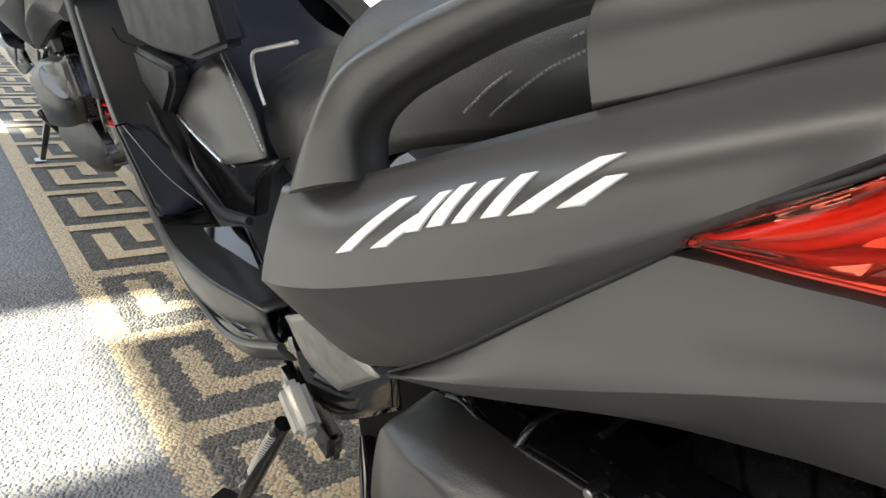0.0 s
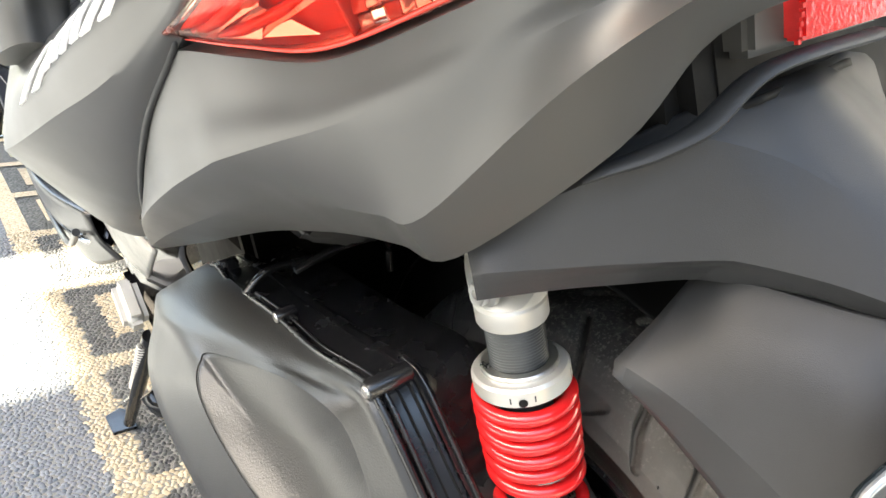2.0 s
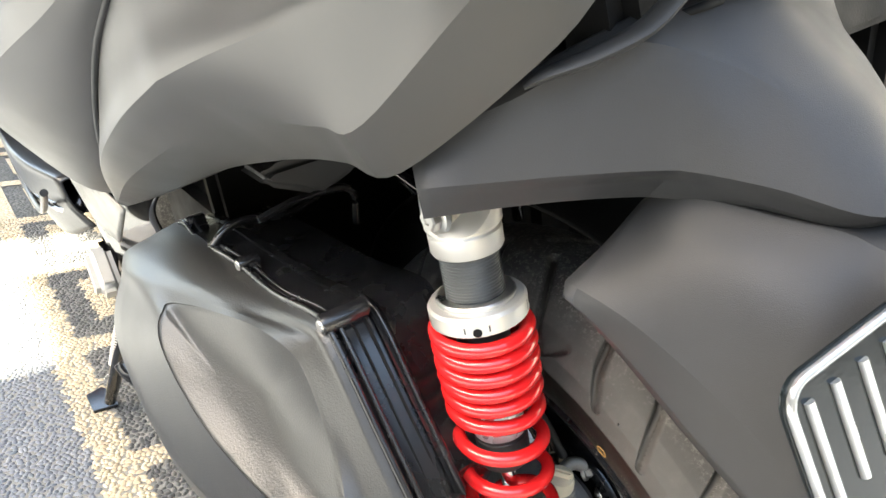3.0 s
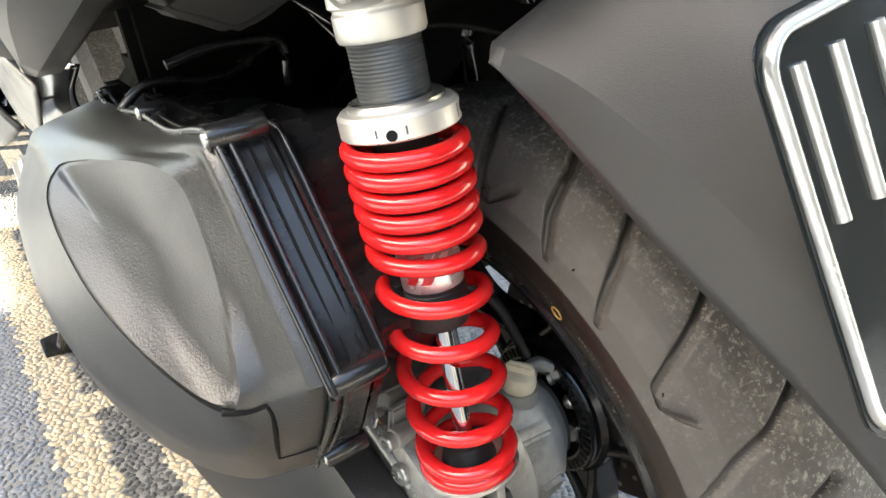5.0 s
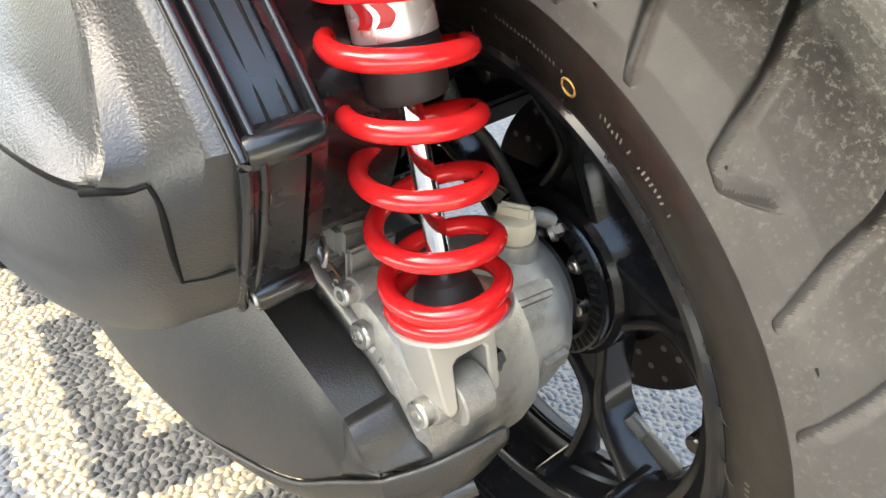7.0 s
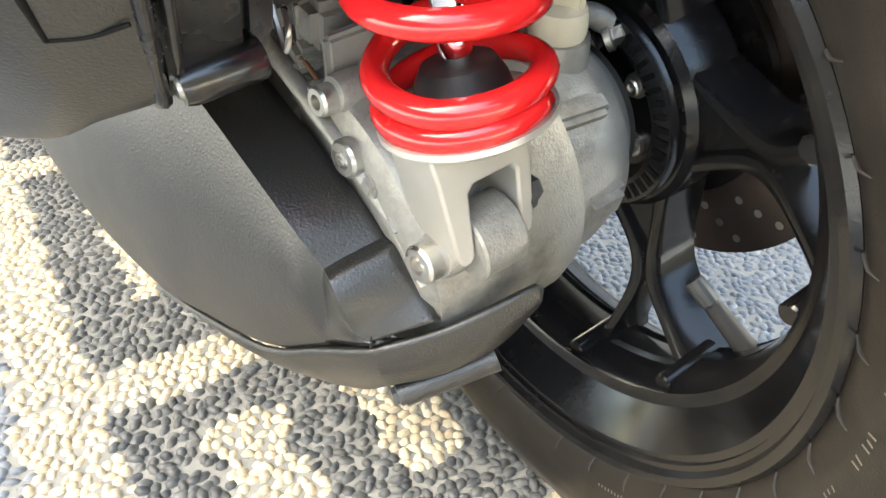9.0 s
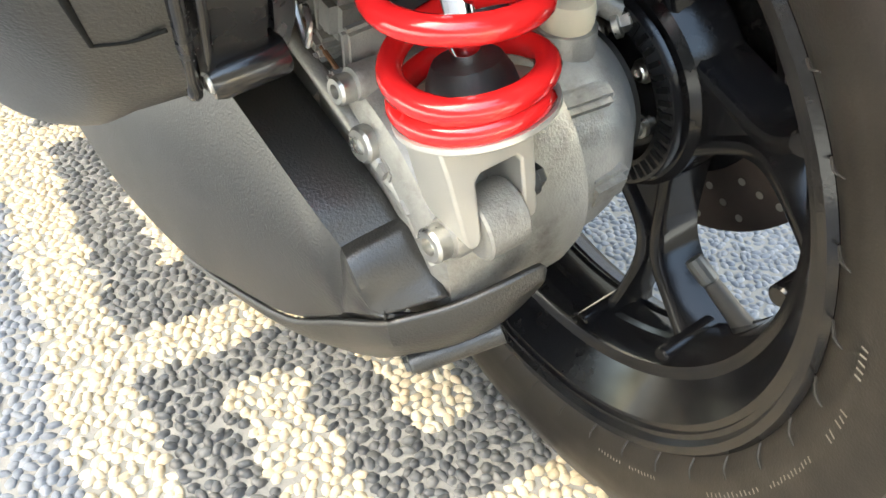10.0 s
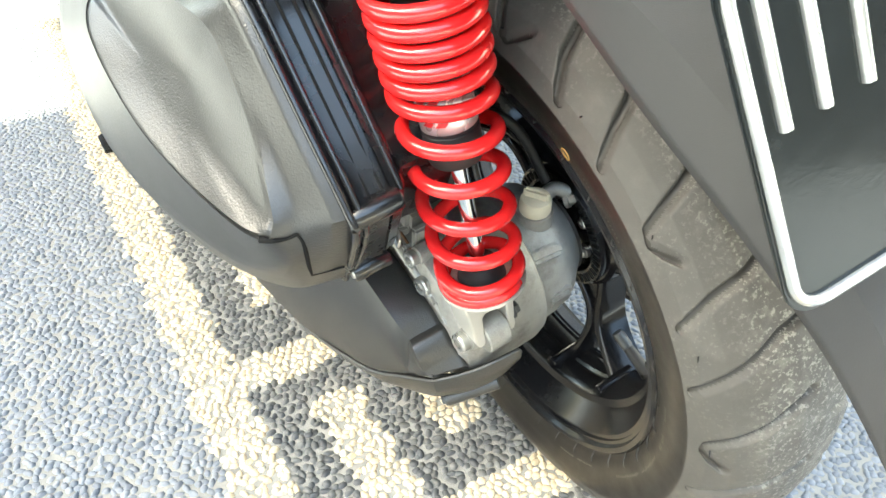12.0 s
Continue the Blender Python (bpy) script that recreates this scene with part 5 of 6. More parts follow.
def gear_case(parent):
    g = new("gear_case")
    g.parent = parent
    tagged(g, "grey cast aluminium final drive case with bolts and an oil filler")
    turned("case", [(0.060, -0.138), (0.068, -0.134), (0.0705, -0.128), (0.0705, -0.100), (0.0695, -0.066), (0.0665, -0.057), (0.060, -0.053)], (0, -0.006, 0.004), (1, 0, 0), CAST, g, "rough grey cast case", seg=80)
    turned("bearing_housing", [(0.064, -0.056), (0.0625, -0.034), (0.0605, -0.026), (0.056, -0.014), (0.048, -0.006), (0.040, 0.003)], (0, 0.0, 0.0), (1, 0, 0), CAST, g, "cast bearing housing", seg=72)
    turned("seal", [(0.040, 0.002), (0.0405, 0.006), (0.030, 0.007)], (0, 0, 0), (1, 0, 0), BLACKRUBBER, g, seg=48)
    bar("swingarm", [(-0.098, 0.03, 0.01), (-0.10, 0.14, 0.035), (-0.09, 0.32, 0.06)], [0.062, 0.058, 0.055], CAST, g, flat=1.0, seg=24)
    # rim of the case where the drive cover meets it, with its screw towers
    bar("flange", [(-0.1350, -0.067, 0.008), (-0.1350, -0.046, 0.032), (-0.138, -0.030, 0.049), (-0.140, 0.0, 0.068), (-0.141, 0.035, 0.084), (-0.142, 0.08, 0.100)], [0.0036, 0.0040, 0.0042, 0.0040, 0.004, 0.004], CAST, g, seg=14)
    lump_rng = random.Random(5)
    for k in range(11):
        y = -0.066 + 0.0125 * k
        z = float(np.interp(y, (-0.072, -0.048, -0.030, 0.0, 0.035, 0.08), (0.008, 0.034, 0.050, 0.068, 0.084, 0.100)))
        block("lump", (lump_rng.uniform(0.008, 0.018), lump_rng.uniform(0.006, 0.011), lump_rng.uniform(0.006, 0.010)), pose(-0.132, y, z + 0.003, 40 + lump_rng.uniform(-15, 15), 6, 0), CAST, g, bevel=0.002)
    bar("gasket", [(-0.1305, -0.066, 0.012), (-0.1310, -0.052, 0.035), (-0.1335, -0.036, 0.052), (-0.134, -0.004, 0.072), (-0.135, 0.035, 0.090)], 0.0012, BROWN, g, seg=6)
    for y, z, s in ((-0.045, 0.042, 0.010), (-0.015, 0.064, 0.012), (0.012, 0.079, 0.011), (0.045, 0.093, 0.012)):
        block("lump", (0.020, s, s * 0.9), pose(-0.127, y, z, 30, 6, 0), CAST, g, bevel=0.0028)
    for p, r in (((-0.132, -0.074, 0.026), 0.0078), ((-0.134, -0.030, 0.052), 0.0080), ((-0.134, -0.018, 0.072), 0.0062), ((-0.136, 0.030, 0.092), 0.0062)):
        tower = turned("screw_tower", [(r * 1.25, -0.002), (r * 1.25, 0.012), (r * 1.1, 0.0145)], Vector(p) + Vector((0.012, 0, 0)), (-1, -0.15, 0.15), CAST, g, seg=24)
        turned("screw", [(r * 0.95, 0.0), (r, 0.001), (r, 0.0075), (r * 0.85, 0.0088), (r * 0.5, 0.0088), (r * 0.45, 0.005)], Vector(p) + Vector((-0.001, 0, 0)), (-1, -0.15, 0.15), STEEL, tower, seg=24, angle=30)
    for y, z, h in ((-0.010, 0.080, 0.030), (0.012, 0.086, 0.034), (0.034, 0.092, 0.036)):
        block("cast_rib", (0.030, 0.006, h), pose(-0.118, y, z, 18, 0, 0), CAST, g, bevel=0.002)
    block("boss", (0.024, 0.020, 0.020), pose(-0.120, 0.005, 0.092, 10, 8, 0), CAST, g, bevel=0.004)
    block("boss", (0.026, 0.018, 0.020), pose(-0.036, -0.056, -0.006, 20, 0, 0), CAST, g, bevel=0.004)
    block("cast_ledge", (0.05, 0.012, 0.010), pose(-0.05, -0.050, 0.040, 35, 8, 0), CAST, g, bevel=0.003)
    turned("drain_seal", [(0.0095, -0.006), (0.0095, 0.004), (0.006, 0.005)], (-0.128, 0.006, 0.116), (-0.4, -0.4, 0.6), BROWN, g, "brown oil-stained plug", seg=18)
    # wire clip
    bar("wire_clip", [(-0.146, -0.008, 0.128), (-0.148, -0.014, 0.116), (-0.150, -0.020, 0.106), (-0.152, -0.028, 0.100), (-0.150, -0.030, 0.108), (-0.147, -0.022, 0.112)], 0.0012, STEEL, g, seg=6)
    neck = turned("filler_neck", [(0.0175, -0.030), (0.0165, -0.010), (0.0155, 0.012), (0.0150, 0.014)], (-0.0310, -0.022, 0.049), (0.08, -0.15, 1), CAST, g, seg=28)
    cap = turned("filler_cap", [(0.0125, 0.0), (0.0132, 0.003), (0.0128, 0.010), (0.0118, 0.0135), (0.008, 0.015)], (-0.0300, -0.024, 0.062), (0.08, -0.15, 1), CREAM, g, "cream plastic oil filler cap", seg=24)
    block("grip", (0.0055, 0.021, 0.010), pose(-0.0290, -0.0265, 0.079, 8, 0, 35), CREAM, cap, bevel=0.002)
    # breather with its hose and bolt
    bar("breather", [(-0.010, -0.005, 0.048), (0.002, -0.008, 0.056), (0.012, -0.014, 0.050)], [0.007, 0.006, 0.006], CAST, g, seg=14)
    bolt(g, (0.010, -0.016, 0.045), (0.6, -0.6, 0.3), 0.0055, 0.008)
    bar("hose", [(0.0, 0.0, 0.06), (-0.010, 0.02, 0.105), (-0.030, 0.035, 0.125), (-0.055, 0.05, 0.12), (-0.07, 0.08, 0.10)], 0.0042, BLACKRUBBER, g, seg=10)
    return g


def mudguard(parent):
    m = new("mudguard")
    m.parent = parent
    tagged(m, "dark grey plastic rear mudguard with the number plate bracket")
    top = [(-0.156, -0.064, 0.4200), (-0.124, -0.1080, 0.4420), (-0.106, -0.1220, 0.4525), (-0.0760, -0.1440, 0.4625), (-0.047, -0.168, 0.4490), (-0.030, -0.195, 0.4330), (0.0, -0.208, 0.428)]
    crown = [(-0.150, -0.058, 0.426), (-0.117, -0.1000, 0.4480), (-0.098, -0.1120, 0.4580), (-0.066, -0.1340, 0.4730), (-0.040, -0.140, 0.4740), (-0.020, -0.145, 0.4760), (0.0, -0.148, 0.478)]
    mid = [(-0.1655, -0.0815, 0.4035), (-0.135, -0.108, 0.4045), (-0.105, -0.135, 0.4055), (-0.0720, -0.164, 0.4045), (-0.052, -0.200, 0.3985), (-0.0300, -0.2320, 0.3870), (0.0, -0.243, 0.384)]
    lip = [(-0.1640, -0.0805, 0.3945), (-0.130, -0.1065, 0.3960), (-0.1014, -0.1300, 0.3970), (-0.0680, -0.1530, 0.3955), (-0.048, -0.190, 0.3865), (-0.0270, -0.222, 0.3770), (0.0, -0.232, 0.375)]
    low = [(-0.1619, -0.0785, 0.3850), (-0.128, -0.1020, 0.3865), (-0.0990, -0.1245, 0.3870), (-0.0655, -0.1400, 0.3815), (-0.044, -0.184, 0.3815), (-0.024, -0.215, 0.3720), (0.0, -0.224, 0.370)]
    under = [(-0.138, -0.058, 0.386), (-0.094, -0.084, 0.386), (-0.060, -0.108, 0.385), (-0.045, -0.128, 0.384), (-0.030, -0.165, 0.380), (-0.012, -0.185, 0.372), (0.0, -0.19, 0.370)]
    rows = [r + [(-x, y, z) for x, y, z in r[-2::-1]] for r in (crown, top, mid, lip, low, under)]
    sheet("bracket", rows, MUD, m, "grey plastic tail bracket", creases={1: 0.7, 2: 0.9, 3: 1.0, 4: 1.0}, cols={3: 0.5, 9: 0.5}, inward=(0, 0.0, 0.42), angle=18)
    stations = [
        [(-0.1135, -0.1272, 0.338), (-0.1085, -0.1235, 0.344), (-0.080, -0.125, 0.356), (-0.054, -0.128, 0.373), (0.0, -0.135, 0.380)],
        [(-0.101, -0.150, 0.310), (-0.100, -0.165, 0.330), (-0.078, -0.166, 0.360), (-0.056, -0.157, 0.384), (0.0, -0.160, 0.386)],
        [(-0.096, -0.200, 0.272), (-0.090, -0.213, 0.300), (-0.066, -0.212, 0.350), (-0.040, -0.200, 0.379), (0.0, -0.204, 0.381)],
        [(-0.091, -0.255, 0.236), (-0.082, -0.262, 0.262), (-0.058, -0.247, 0.325), (-0.026, -0.232, 0.372), (0.0, -0.236, 0.374)],
        [(-0.080, -0.300, 0.190), (-0.070, -0.306, 0.212), (-0.045, -0.280, 0.270), (-0.022, -0.262, 0.345), (0.0, -0.262, 0.350)],
        [(-0.068, -0.345, 0.125), (-0.060, -0.348, 0.140), (-0.040, -0.335, 0.170), (-0.020, -0.322, 0.190), (0.0, -0.320, 0.195)],
    ]
    full = [s + [(-x, y, z) for x, y, z in s[-2::-1]] for s in stations]
    sheet("guard", full, MUD, m, "dark grey plastic flap over the tyre", cols={1: 0.8, 3: 0.9, 5: 0.9, 7: 0.8}, inward=(0, 0.0, 0.2), angle=14)
    plate(m)
    # light strip, reflector and housing under the tail's end
    bar("tail_strip", [(-0.1255, -0.1190, 0.4505), (-0.1180, -0.1250, 0.4550), (-0.100, -0.138, 0.4610), (-0.080, -0.149, 0.4700), (-0.045, -0.155, 0.488), (0.03, -0.165, 0.490)], [0.0030, 0.0060, 0.0075, 0.0075, 0.006, 0.006], MUD, m, "grey moulded strip", flat=0.5, seg=12)
    h = slab("reflector_housing", [(-0.05, -0.025), (0.05, -0.025), (0.05, 0.04), (-0.05, 0.04)], 0.02, facing((0.0, -0.150, 0.517), (-0.1, -1, 0.15)), MATTE, m, "grey reflector housing", bevel=0.004)
    slab("reflector", [(-0.028, -0.02), (0.05, -0.02), (0.05, 0.036), (-0.028, 0.036)], 0.012, facing((0.0, -0.160, 0.517), (-0.1, -1, 0.15)), REDREFLECT, h, "red rear reflector with a ribbed edge", bevel=0.002)
    for k in range(14):
        block("ridge", (0.002, 0.0022, 0.0022), facing((-0.029, -0.158, 0.497 + k * 0.004), (-0.1, -1, 0.15)), REDREFLECT, h, bevel=0)
    return m


def plate(parent):
    """Number plate: black enamel in a raised white rim; the signs are plain raised bars."""
    out = Vector((-0.1545, -0.932, 0.326)).normalized()
    m = facing((0.0091, -0.2923, 0.3339), out, (-0.122, 0.3456, 0.930))

    def rounded(w, h, r, n=5):
        pts = []
        for cx, cy, a0 in ((w / 2 - r, h / 2 - r, 0), (-w / 2 + r, h / 2 - r, 90), (-w / 2 + r, -h / 2 + r, 180), (w / 2 - r, -h / 2 + r, 270)):
            for k in range(n + 1):
                a = radians(a0 + 90 * k / n)
                pts.append((cx + r * math.cos(a), cy + r * math.sin(a)))
        return pts

    p = slab("number_plate", rounded(0.285, 0.123, 0.013), 0.0016, m, PLATE, parent, "black number plate with a raised white rim", bevel=0.0004)
    edge = [m @ Vector((x, y, 0.0006)) for x, y in rounded(0.278, 0.116, 0.011)]
    v, f = sweep(edge + edge[:2], 0.0021, 8, 1.0, out, False)
    smooth(part("rim", (v, f), PLATEWHITE, p, "worn white plate rim"), 60)
    for k in range(8):
        x = -0.1225 + k * 0.0300
        for dx in (-0.0072, 0.0072):
            bar("sign_bar", [m @ Vector((x + dx, 0.0485, 0.0004)), m @ Vector((x + dx, 0.0055, 0.0004))], 0.0022, PLATEWHITE, p, seg=10, per=1)
    for k in range(4):
        bar("sign_bar", [m @ Vector((-0.02 + 0.022 * k, -0.030, 0.0002)), m @ Vector((-0.02 + 0.022 * k, -0.046, 0.0002))], 0.0014, PLATEWHITE, p, seg=8, per=1)
    return p


def inner_works(parent):
    """Dark tray, inner arch, engine and frame tubes behind the panels, with plain near-black blocks that fill the
    hollow.
    """
    e = new("under_seat_tray")
    e.parent = parent
    tagged(e, "black plastic tray and frame under the tail")
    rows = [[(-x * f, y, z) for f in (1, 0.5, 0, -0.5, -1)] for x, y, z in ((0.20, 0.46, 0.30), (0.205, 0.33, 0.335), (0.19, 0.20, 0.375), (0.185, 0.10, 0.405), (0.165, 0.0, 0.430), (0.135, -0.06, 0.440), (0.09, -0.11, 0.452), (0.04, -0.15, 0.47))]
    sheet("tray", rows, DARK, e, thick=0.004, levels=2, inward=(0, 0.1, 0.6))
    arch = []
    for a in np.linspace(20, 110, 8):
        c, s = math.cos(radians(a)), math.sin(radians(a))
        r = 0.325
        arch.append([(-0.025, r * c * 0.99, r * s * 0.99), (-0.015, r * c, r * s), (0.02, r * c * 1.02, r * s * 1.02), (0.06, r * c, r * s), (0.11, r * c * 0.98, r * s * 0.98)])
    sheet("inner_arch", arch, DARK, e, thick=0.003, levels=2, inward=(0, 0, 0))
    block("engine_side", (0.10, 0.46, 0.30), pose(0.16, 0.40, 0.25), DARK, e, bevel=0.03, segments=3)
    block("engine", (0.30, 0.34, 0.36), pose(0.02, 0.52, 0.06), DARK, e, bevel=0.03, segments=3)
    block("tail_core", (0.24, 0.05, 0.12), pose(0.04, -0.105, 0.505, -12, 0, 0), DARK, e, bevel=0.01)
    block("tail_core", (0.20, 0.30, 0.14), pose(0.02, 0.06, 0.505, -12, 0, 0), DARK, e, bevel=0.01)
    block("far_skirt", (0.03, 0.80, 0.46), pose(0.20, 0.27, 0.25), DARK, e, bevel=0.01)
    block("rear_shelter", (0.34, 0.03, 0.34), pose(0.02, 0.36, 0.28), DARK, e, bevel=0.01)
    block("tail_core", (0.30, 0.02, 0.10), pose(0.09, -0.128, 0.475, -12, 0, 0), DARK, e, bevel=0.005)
    slab("panel_flap", [(-0.172, 0.353), (-0.159, 0.359), (-0.121, 0.359), (-0.083, 0.357), (-0.068, 0.346), (-0.088, 0.334), (-0.113, 0.326), (-0.126, 0.324), (-0.144, 0.334), (-0.164, 0.343)], 0.05, facing((0, 0.13, 0), (0, -1, 0)), BLACKRUBBER, e, "dark moulded flap under the side panel", bevel=0.006, segments=3)
    for line, r in (([(0.052, 0.06, 0.36), (0.052, 0.06, 0.334), (0.056, 0.06, 0.308), (0.048, 0.06, 0.270)], 0.0042), ([(0.050, 0.05, 0.36), (0.055, 0.05, 0.333), (0.061, 0.05, 0.304), (0.056, 0.05, 0.262)], 0.0036),
                    ([(0.072, 0.03, 0.36), (0.081, 0.03, 0.341), (0.098, 0.03, 0.320), (0.108, 0.03, 0.285)], 0.0045), ([(0.032, 0.08, 0.262), (0.030, 0.08, 0.303), (0.048, 0.08, 0.330)], 0.0050),
                    ([(-0.169, 0.16, 0.310), (-0.129, 0.16, 0.315), (-0.085, 0.16, 0.308), (-0.084, 0.16, 0.275)], 0.0035), ([(-0.200, 0.22, 0.270), (-0.17, 0.22, 0.288), (-0.115, 0.22, 0.280), (-0.06, 0.22, 0.30)], 0.0040)):
        bar("hose", line, r, SATIN, e, seg=10)
    block("battery_box", (0.07, 0.05, 0.05), pose(0.115, 0.10, 0.345, 12, 0, 8), BLUEGLASS, e, bevel=0.006)
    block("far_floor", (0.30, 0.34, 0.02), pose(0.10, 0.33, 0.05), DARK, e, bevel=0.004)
    for x in (-0.11, 0.11):
        bar("frame_tube", [(x, 0.50, 0.34), (x, 0.25, 0.372), (x, 0.05, 0.41), (x * 0.9, -0.06, 0.425)], 0.012, GLOSS, e, seg=14)
    for k, (y0, z0, y1, z1) in enumerate(((0.30, 0.34, 0.10, 0.30), (0.28, 0.33, 0.14, 0.26), (0.02, 0.40, -0.02, 0.30), (0.05, 0.40, 0.04, 0.31))):
        bar("hose", [(-0.05 + 0.03 * k, y0, z0), (-0.06 + 0.03 * k, (y0 + y1) / 2, (z0 + z1) / 2 + 0.02), (-0.04 + 0.03 * k, y1, z1)], 0.0045, GLOSS, e, seg=10)


def front_body(parent):
    """Leg shield, foot board and belly panels ahead of the seat."""
    edge = [(-0.235, 1.40, 0.60), (-0.262, 1.19, 0.463), (-0.280, 1.01, 0.38), (-0.292, 0.83, 0.285), (-0.288, 0.70, 0.265), (-0.262, 0.56, 0.262)]
    inner = [(-0.13, 1.36, 0.60), (-0.165, 1.13, 0.47), (-0.195, 0.99, 0.37), (-0.215, 0.86, 0.275), (-0.21, 0.72, 0.262), (-0.20, 0.56, 0.262)]
    low = [(-0.20, 1.36, 0.40), (-0.240, 1.18, 0.30), (-0.262, 1.0, 0.22), (-0.275, 0.82, 0.17), (-0.268, 0.66, 0.165), (-0.245, 0.54, 0.205)]
    rows = [inner, [tuple(Vector(a).lerp(Vector(b), 0.85) + Vector((0, 0, 0.004))) for a, b in zip(inner, edge)], edge, [tuple(Vector(a).lerp(Vector(b), 0.5) + Vector((-0.006, 0, 0))) for a, b in zip(edge, low)], low]
    f = new("foot_board")
    f.parent = parent
    tagged(f, "glossy black foot board with a ribbed rubber mat")
    sheet("board_shell", rows, BOARD, f, "black moulded foot board", creases={1: 0.4, 2: 0.5}, inward=(0, 0.9, 0.1))
    sheet("board_shell", mirrored(rows), BOARD, f, "black moulded foot board", creases={1: 0.4, 2: 0.5}, inward=(0, 0.9, 0.1), levels=2)
    mat = [[(-0.2815, 1.0, 0.388), (-0.2870, 0.92, 0.348), (-0.2895, 0.832, 0.3045)], [(-0.266, 1.005, 0.388), (-0.262, 0.915, 0.342), (-0.258, 0.836, 0.299)], [(-0.243, 0.998, 0.382), (-0.221, 0.922, 0.338), (-0.219, 0.862, 0.294)]]
    sheet("foot_mat", mat, BLUEGLASS, f, "blue-black rubber foot mat inset", thick=0.004, inward=(-0.23, 0.9, 0.0), levels=2)
    # a framed rubber pad on the tread, the raised inner wall beside it and the glossy cover below
    inward_x = Vector((0.31091, -0.43485, 0.84512))
    rim_line = [Vector(p) + inward_x * 0.005 for p in ((-0.2876, 0.9944, 0.3874), (-0.2690, 1.0026, 0.3847), (-0.2264, 0.9651, 0.3498), (-0.2246, 0.8832, 0.3070), (-0.2307, 0.8375, 0.2857), (-0.2891, 0.8237, 0.3001), (-0.2928, 0.8411, 0.3104))]
    bar("pad_frame", rim_line + [rim_line[0]], 0.0016, DARK, f, "dark groove round the foot pad", seg=6, per=1)
    bar("pad_line", [rim_line[0].lerp(rim_line[1], 0.5), (rim_line[2] + rim_line[6]) / 2 + inward_x * 0.002, rim_line[4].lerp(rim_line[3], 0.2)], 0.0006, THREAD, f, "thin grey line across the foot pad", seg=6, per=4)
    bar("inner_wall", [(-0.225, 1.034, 0.404), (-0.225, 0.965, 0.353), (-0.225, 0.860, 0.325), (-0.225, 0.772, 0.306), (-0.225, 0.665, 0.328)], [0.004, 0.008, 0.008, 0.008, 0.005], SHIELD, f, "raised black inner wall of the tread", seg=14)
    slab("gloss_panel", [(-0.9967, 0.4005), (-0.7595, 0.3668), (-0.5931, 0.4152), (-0.669, 0.3723), (-0.7072, 0.3132), (-0.8228, 0.2874), (-0.9202, 0.3219)], 0.02, facing((-0.205, 0, 0), (-1, 0, 0)), GLOSS, f, "glossy black panel under the side trim", bevel=0.003)
    tilt = facing((-0.287, 0.69, 0.222), (-0.5, -0.1, 0.86), (0, 1, 0))
    outline = [(tilt.inverted() @ Vector(p)).to_2d() for p in ((-0.2682, 0.895, 0.2567), (-0.2010, 0.763, 0.281), (-0.2113, 0.6995, 0.2671), (-0.2336, 0.5796, 0.2402), (-0.2512, 0.5532, 0.2269), (-0.2763, 0.6111, 0.219), (-0.2853, 0.6798, 0.2218), (-0.2866, 0.7788, 0.2326))]
    low_cover = slab("low_cover", [(x, y) for x, y in outline], 0.02, tilt @ pose(0, 0, 0.006), GLOSS, f, "glossy black lower side cover", bevel=0.005, segments=3)
    bar("lip", [(-0.2885, 0.836, 0.2858), (-0.2885, 0.8065, 0.2548), (-0.2885, 0.7725, 0.2250), (-0.2885, 0.672, 0.2105), (-0.2885, 0.575, 0.2325), (-0.2885, 0.444, 0.2925)], 0.0042, BOARD, low_cover, "satin black lip round the cover", seg=10)
    # lids in the shield over the tread, with deep joints between them
    for lid, x, deep in (([(1.073, 0.596), (1.132, 0.546), (1.109, 0.492), (0.978, 0.488), (0.795, 0.496), (0.668, 0.526), (0.679, 0.574), (0.687, 0.607)], -0.213, 0.03), ([(1.085, 0.482), (0.885, 0.476), (0.905, 0.446), (0.985, 0.392), (1.068, 0.428)], -0.219, 0.03)):
        slab("shield_lid", [(-y, z) for y, z in lid], deep, facing((x, 0, 0), (-1, 0, 0)), SHIELD, f, "blue-black storage lid in the leg shield", bevel=0.007, segments=3)
    for line in ([(-0.2139, 1.2101, 0.4968), (-0.2109, 1.1748, 0.4784), (-0.1805, 1.1304, 0.4650), (-0.1560, 1.110, 0.455)], [(-0.1290, 1.0963, 0.4386), (-0.1004, 1.0605, 0.4594), (-0.0690, 1.0643, 0.4695)],
                 [(-0.2895, 0.846, 0.2965), (-0.2487, 0.8312, 0.2772), (-0.2240, 0.835, 0.2700)]):
        bar("panel_gap", line, 0.0016, DARK, f, "dark gap between the panels", seg=6, per=4)
    tunnel = []
    for y, z, h in ((1.36, 0.62, 0.12), (1.15, 0.49, 0.13), (1.0, 0.45, 0.14), (0.88, 0.42, 0.14), (0.7, 0.40, 0.15), (0.5, 0.42, 0.16)):
        tunnel.append([(-h - 0.06, y, z - 0.22), (-h - 0.02, y, z - 0.12), (-h, y, z - 0.04), (-h * 0.7, y, z), (0, y, z + 0.015), (h * 0.7, y, z), (h, y, z - 0.04), (h + 0.02, y, z - 0.12), (h + 0.06, y, z - 0.22)])
    sheet("centre_tunnel", tunnel, BLUEGLASS, f, "black centre tunnel panel", creases=(), cols={3: 0.5}, inward=(0, 0.9, 0.2))
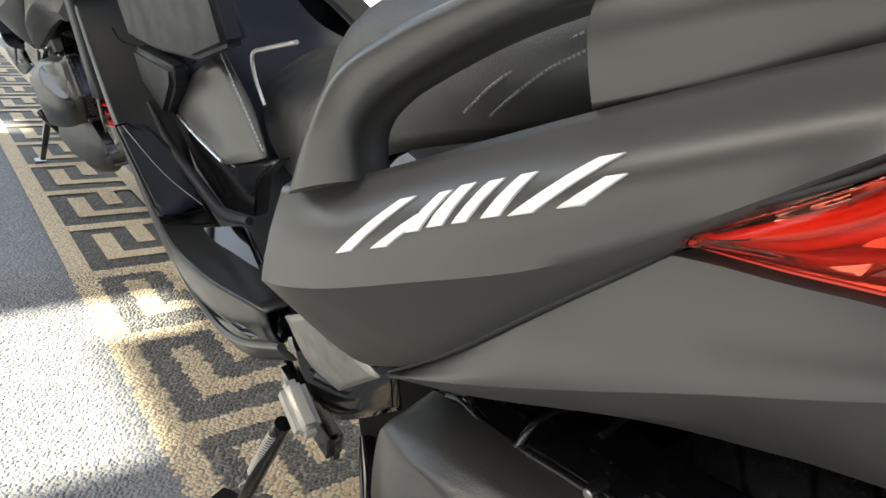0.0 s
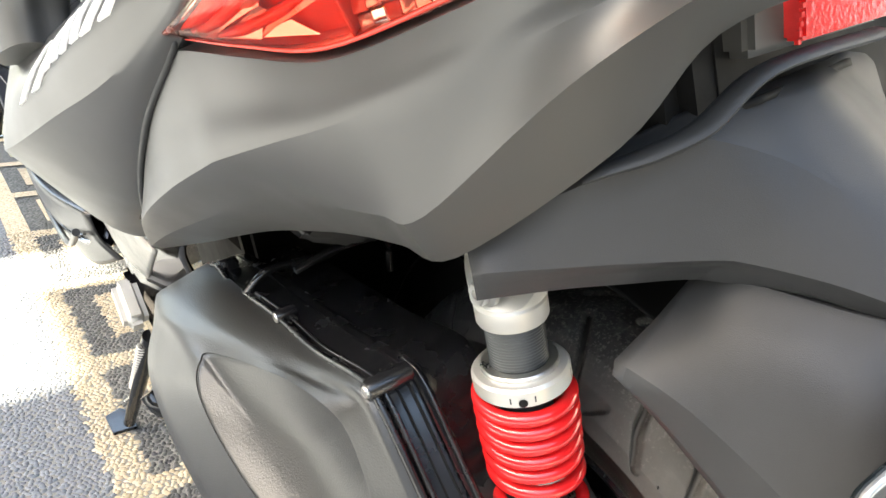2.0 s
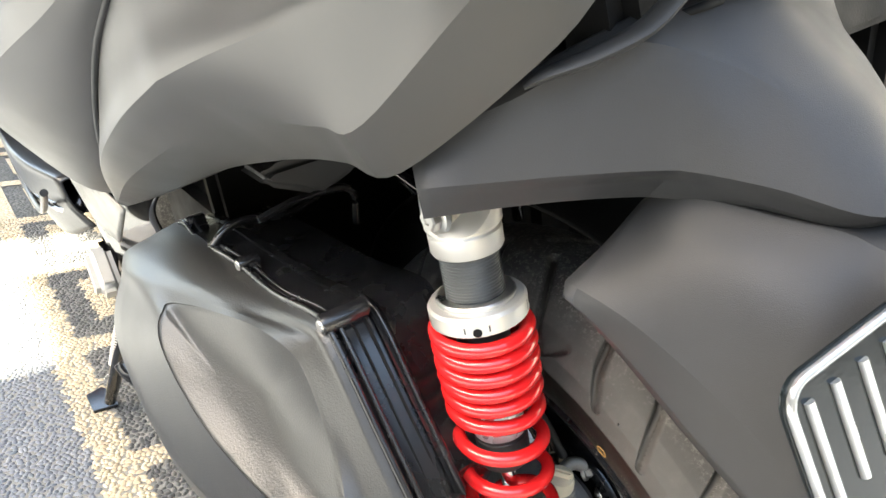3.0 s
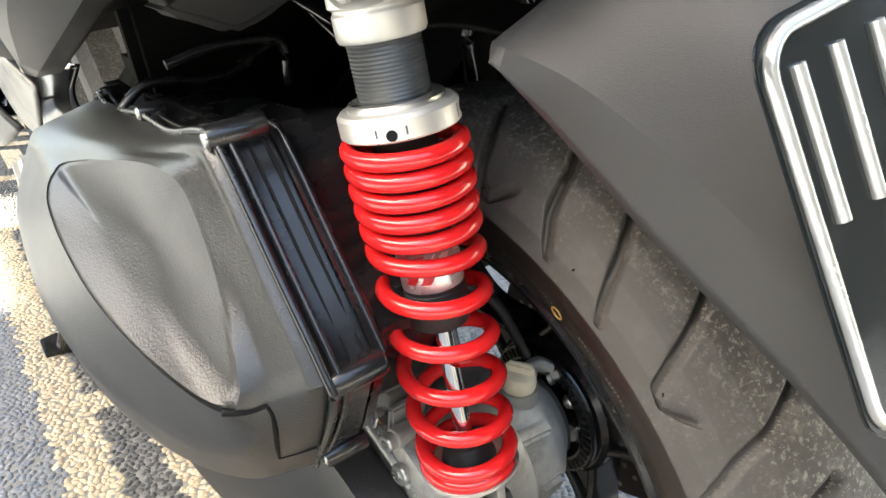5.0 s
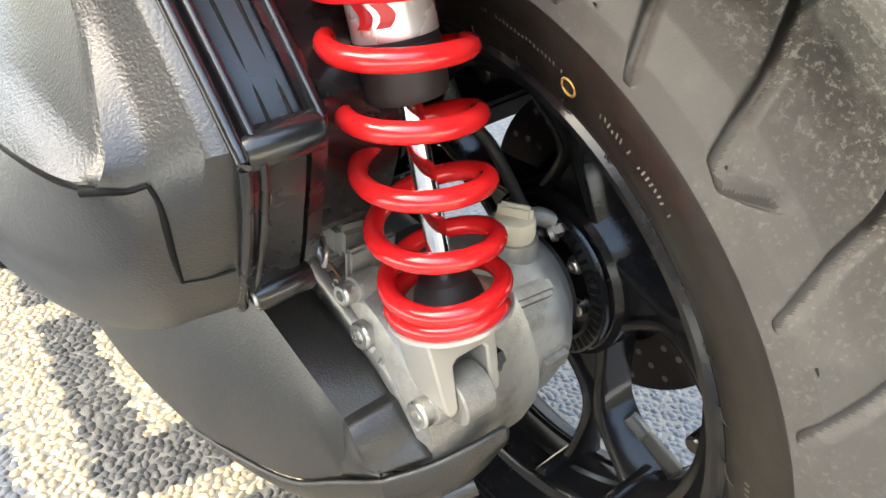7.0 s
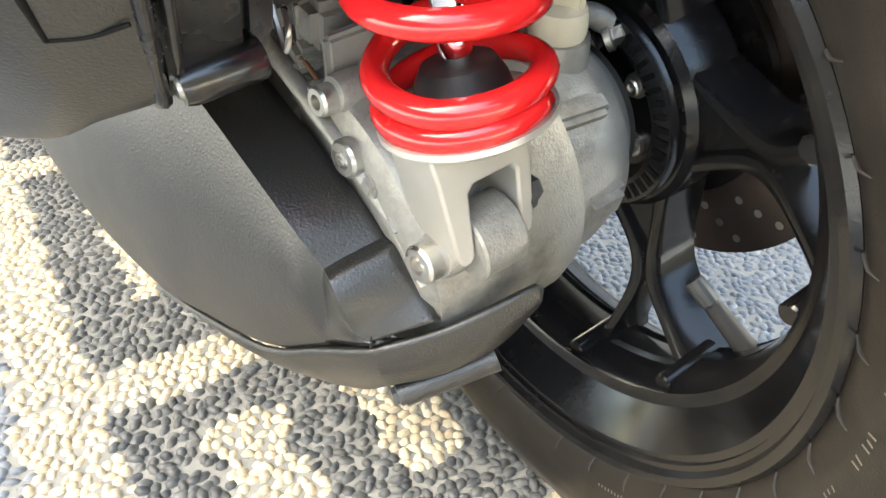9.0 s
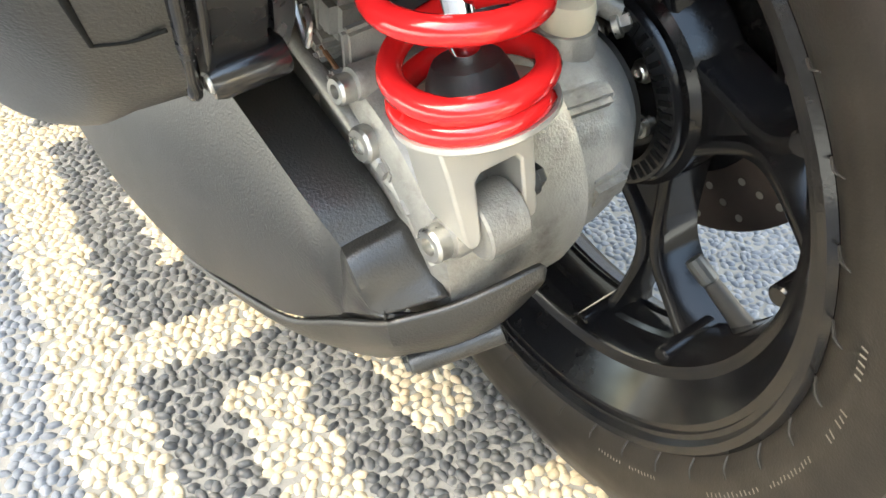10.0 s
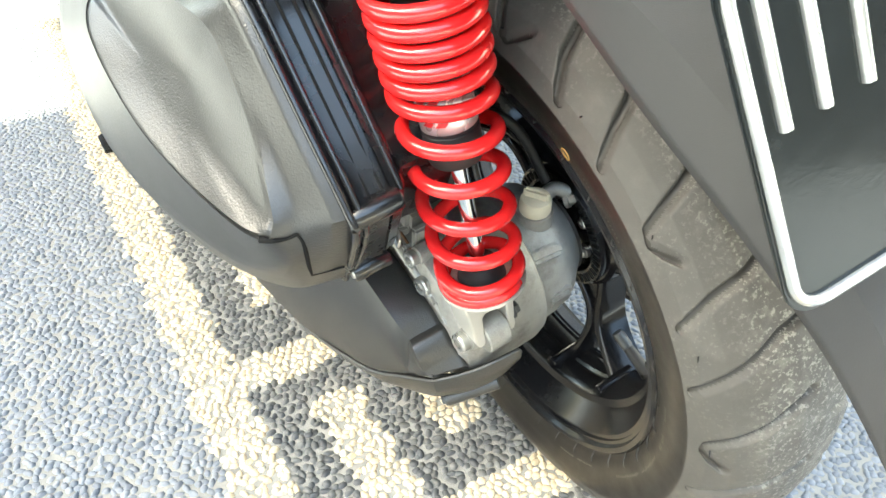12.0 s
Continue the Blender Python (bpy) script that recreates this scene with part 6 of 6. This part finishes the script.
    quad = [[(-0.196, 1.060, 0.386), (-0.208, 0.890, 0.385), (-0.2205, 0.728, 0.382)], [(-0.192, 0.93, 0.445), (-0.205, 0.80, 0.425), (-0.216, 0.66, 0.400)], [(-0.176, 0.791, 0.504), (-0.192, 0.68, 0.455), (-0.2105, 0.607, 0.418)]]
    side = sheet("side_trim", quad, MATTE, f, "grey side trim below the seat front", inward=(0, 0.8, 0.4), levels=2)
    bar("trim_edge", [(-0.199, 0.985, 0.394), (-0.211, 0.86, 0.388), (-0.220, 0.734, 0.384)], 0.0040, STEEL, side, "bright edge strip", flat=0.5, seg=8)
    for k in range(26):
        a, b = Vector((-0.178, 0.792, 0.500)), Vector((-0.211, 0.612, 0.421))
        bar("stitch", [a.lerp(b, k / 26), a.lerp(b, k / 26 + 0.026)], 0.0011, THREAD, side, seg=6, per=1)
    shield = []
    for x in (-0.24, -0.18, -0.09, 0.0, 0.09, 0.18, 0.24):
        k = 1 - (x / 0.26) ** 2
        shield.append([(x * 1.02, 1.33 + 0.06 * k, 0.36), (x * 1.05, 1.28 + 0.07 * k, 0.55), (x * 1.12, 1.20 + 0.08 * k, 0.72), (x * 0.95, 1.12 + 0.10 * k, 0.83)])
    sheet("leg_shield", shield, BLUEGLASS, parent, "blue-black leg shield with storage lids", thick=0.02, inward=(0, 1.8, 0.5), levels=2)
    turned("front_wheel", [(0.15, -0.05), (0.19, -0.06), (0.24, -0.055), (0.267, -0.03), (0.27, 0), (0.267, 0.03), (0.24, 0.055), (0.19, 0.06), (0.15, 0.05)], (0, 1.54, -0.01), (1, 0, 0), RUBBER, parent, "black front tyre", closed=True, seg=64)
    nose = [[(x * 1.0, y, z) for x, z in ((-w, z0), (-w * 0.9, z0 + h * 0.6), (-w * 0.5, z0 + h), (0, z0 + h * 1.05), (w * 0.5, z0 + h), (w * 0.9, z0 + h * 0.6), (w, z0))] for y, w, z0, h in ((1.34, 0.25, 0.30, 0.50), (1.52, 0.22, 0.32, 0.46), (1.70, 0.15, 0.34, 0.34), (1.80, 0.06, 0.40, 0.18))]
    sheet("front_cowl", nose, MATTE, parent, "dark grey front cowl", inward=(0, 1.5, 0.4), levels=2)
    rows = [[(-0.235, 0.57, 0.262), (-0.215, 0.47, 0.28), (-0.195, 0.36, 0.29)], [(-0.240, 0.57, 0.20), (-0.222, 0.48, 0.225), (-0.205, 0.38, 0.255)], [(-0.225, 0.57, 0.10), (-0.212, 0.50, 0.13), (-0.185, 0.42, 0.18)]]
    sheet("belly_panel", rows, GLOSS, parent, "glossy black lower side cover", inward=(0, 0.5, 0.2))
    rows = [[(-0.254, 0.520, 0.276), (-0.246, 0.500, 0.226), (-0.236, 0.454, 0.210)], [(-0.252, 0.443, 0.314), (-0.243, 0.402, 0.295), (-0.234, 0.361, 0.278)]]
    sheet("bracket_plate", rows, CAST, parent, "rough grey footrest bracket plate", inward=(0, 0.5, 0.2))


def stands(parent):
    s = new("side_stand")
    s.parent = parent
    tagged(s, "black steel side stand, folded out, with its return spring")
    bar("leg", [(-0.225, 0.705, 0.0), (-0.262, 0.765, -0.115), (-0.292, 0.815, -0.205)], [0.013, 0.012, 0.010], GLOSS, s, seg=14)
    slab("foot", [(-0.02, -0.03), (0.02, -0.03), (0.022, 0.025), (0.008, 0.045), (-0.02, 0.03)], 0.006, pose(-0.302, 0.84, -0.212, 0, 11.5, 0), GLOSS, s)
    coil = []
    a, b = Vector((-0.240, 0.712, -0.015)), Vector((-0.268, 0.775, -0.118))
    d = (b - a).normalized()
    n1 = d.cross(Vector((1, 0, 0))).normalized()
    n2 = d.cross(n1)
    for k in range(18 * 12 + 1):
        t = k / (18 * 12)
        w = 2 * math.pi * 18 * t
        coil.append(a.lerp(b, t) + 0.0075 * (math.cos(w) * n1 + math.sin(w) * n2))
    v, f = sweep(coil, 0.0014, 6, 1.0, d)
    smooth(part("return_spring", (v, f), STEEL, s), 180)
    bar("hook", [b, b + d * 0.02, b + d * 0.035 + Vector((-0.012, 0, 0))], 0.0018, STEEL, s, seg=6)
    c = new("centre_stand")
    c.parent = parent
    tagged(c, "black tubular centre stand, folded up")
    bar("tube", [(-0.14, 0.62, -0.02), (-0.20, 0.52, -0.06), (-0.262, 0.46, 0.03), (-0.275, 0.47, 0.06)], 0.013, GLOSS, c, seg=14)
    p = new("passenger_footrest")
    p.parent = parent
    tagged(p, "folded polished aluminium passenger footrest")
    block("peg", (0.03, 0.068, 0.030), pose(-0.255, 0.530, 0.150, 34, 8, 0), SILVER, p, bevel=0.009, segments=3)
    block("bracket", (0.02, 0.13, 0.05), pose(-0.232, 0.56, 0.12, 20, 0, 0), GLOSS, p, bevel=0.006)


def scooter():
    root = new("motor_scooter")
    tagged(root, "matte grey maxi scooter leaning on its side stand", "motor scooter", "parked scooters")
    wheel(root)
    shock(root)
    tail(root)
    seat(root)
    air_box(root)
    drive_cover(root)
    gear_case(root)
    mudguard(root)
    front_body(root)
    inner_works(root)
    stands(root)
    root.matrix_basis = pose(0, 0, AXLE, 0, LEAN, 0)
    return root


bike = scooter()
other = copy_thing(bike, pose(0.06, 2.42, AXLE, 0, LEAN, 0))
tagged(other, "dark scooter parked ahead on its side stand", "motor scooter", "parked scooters")
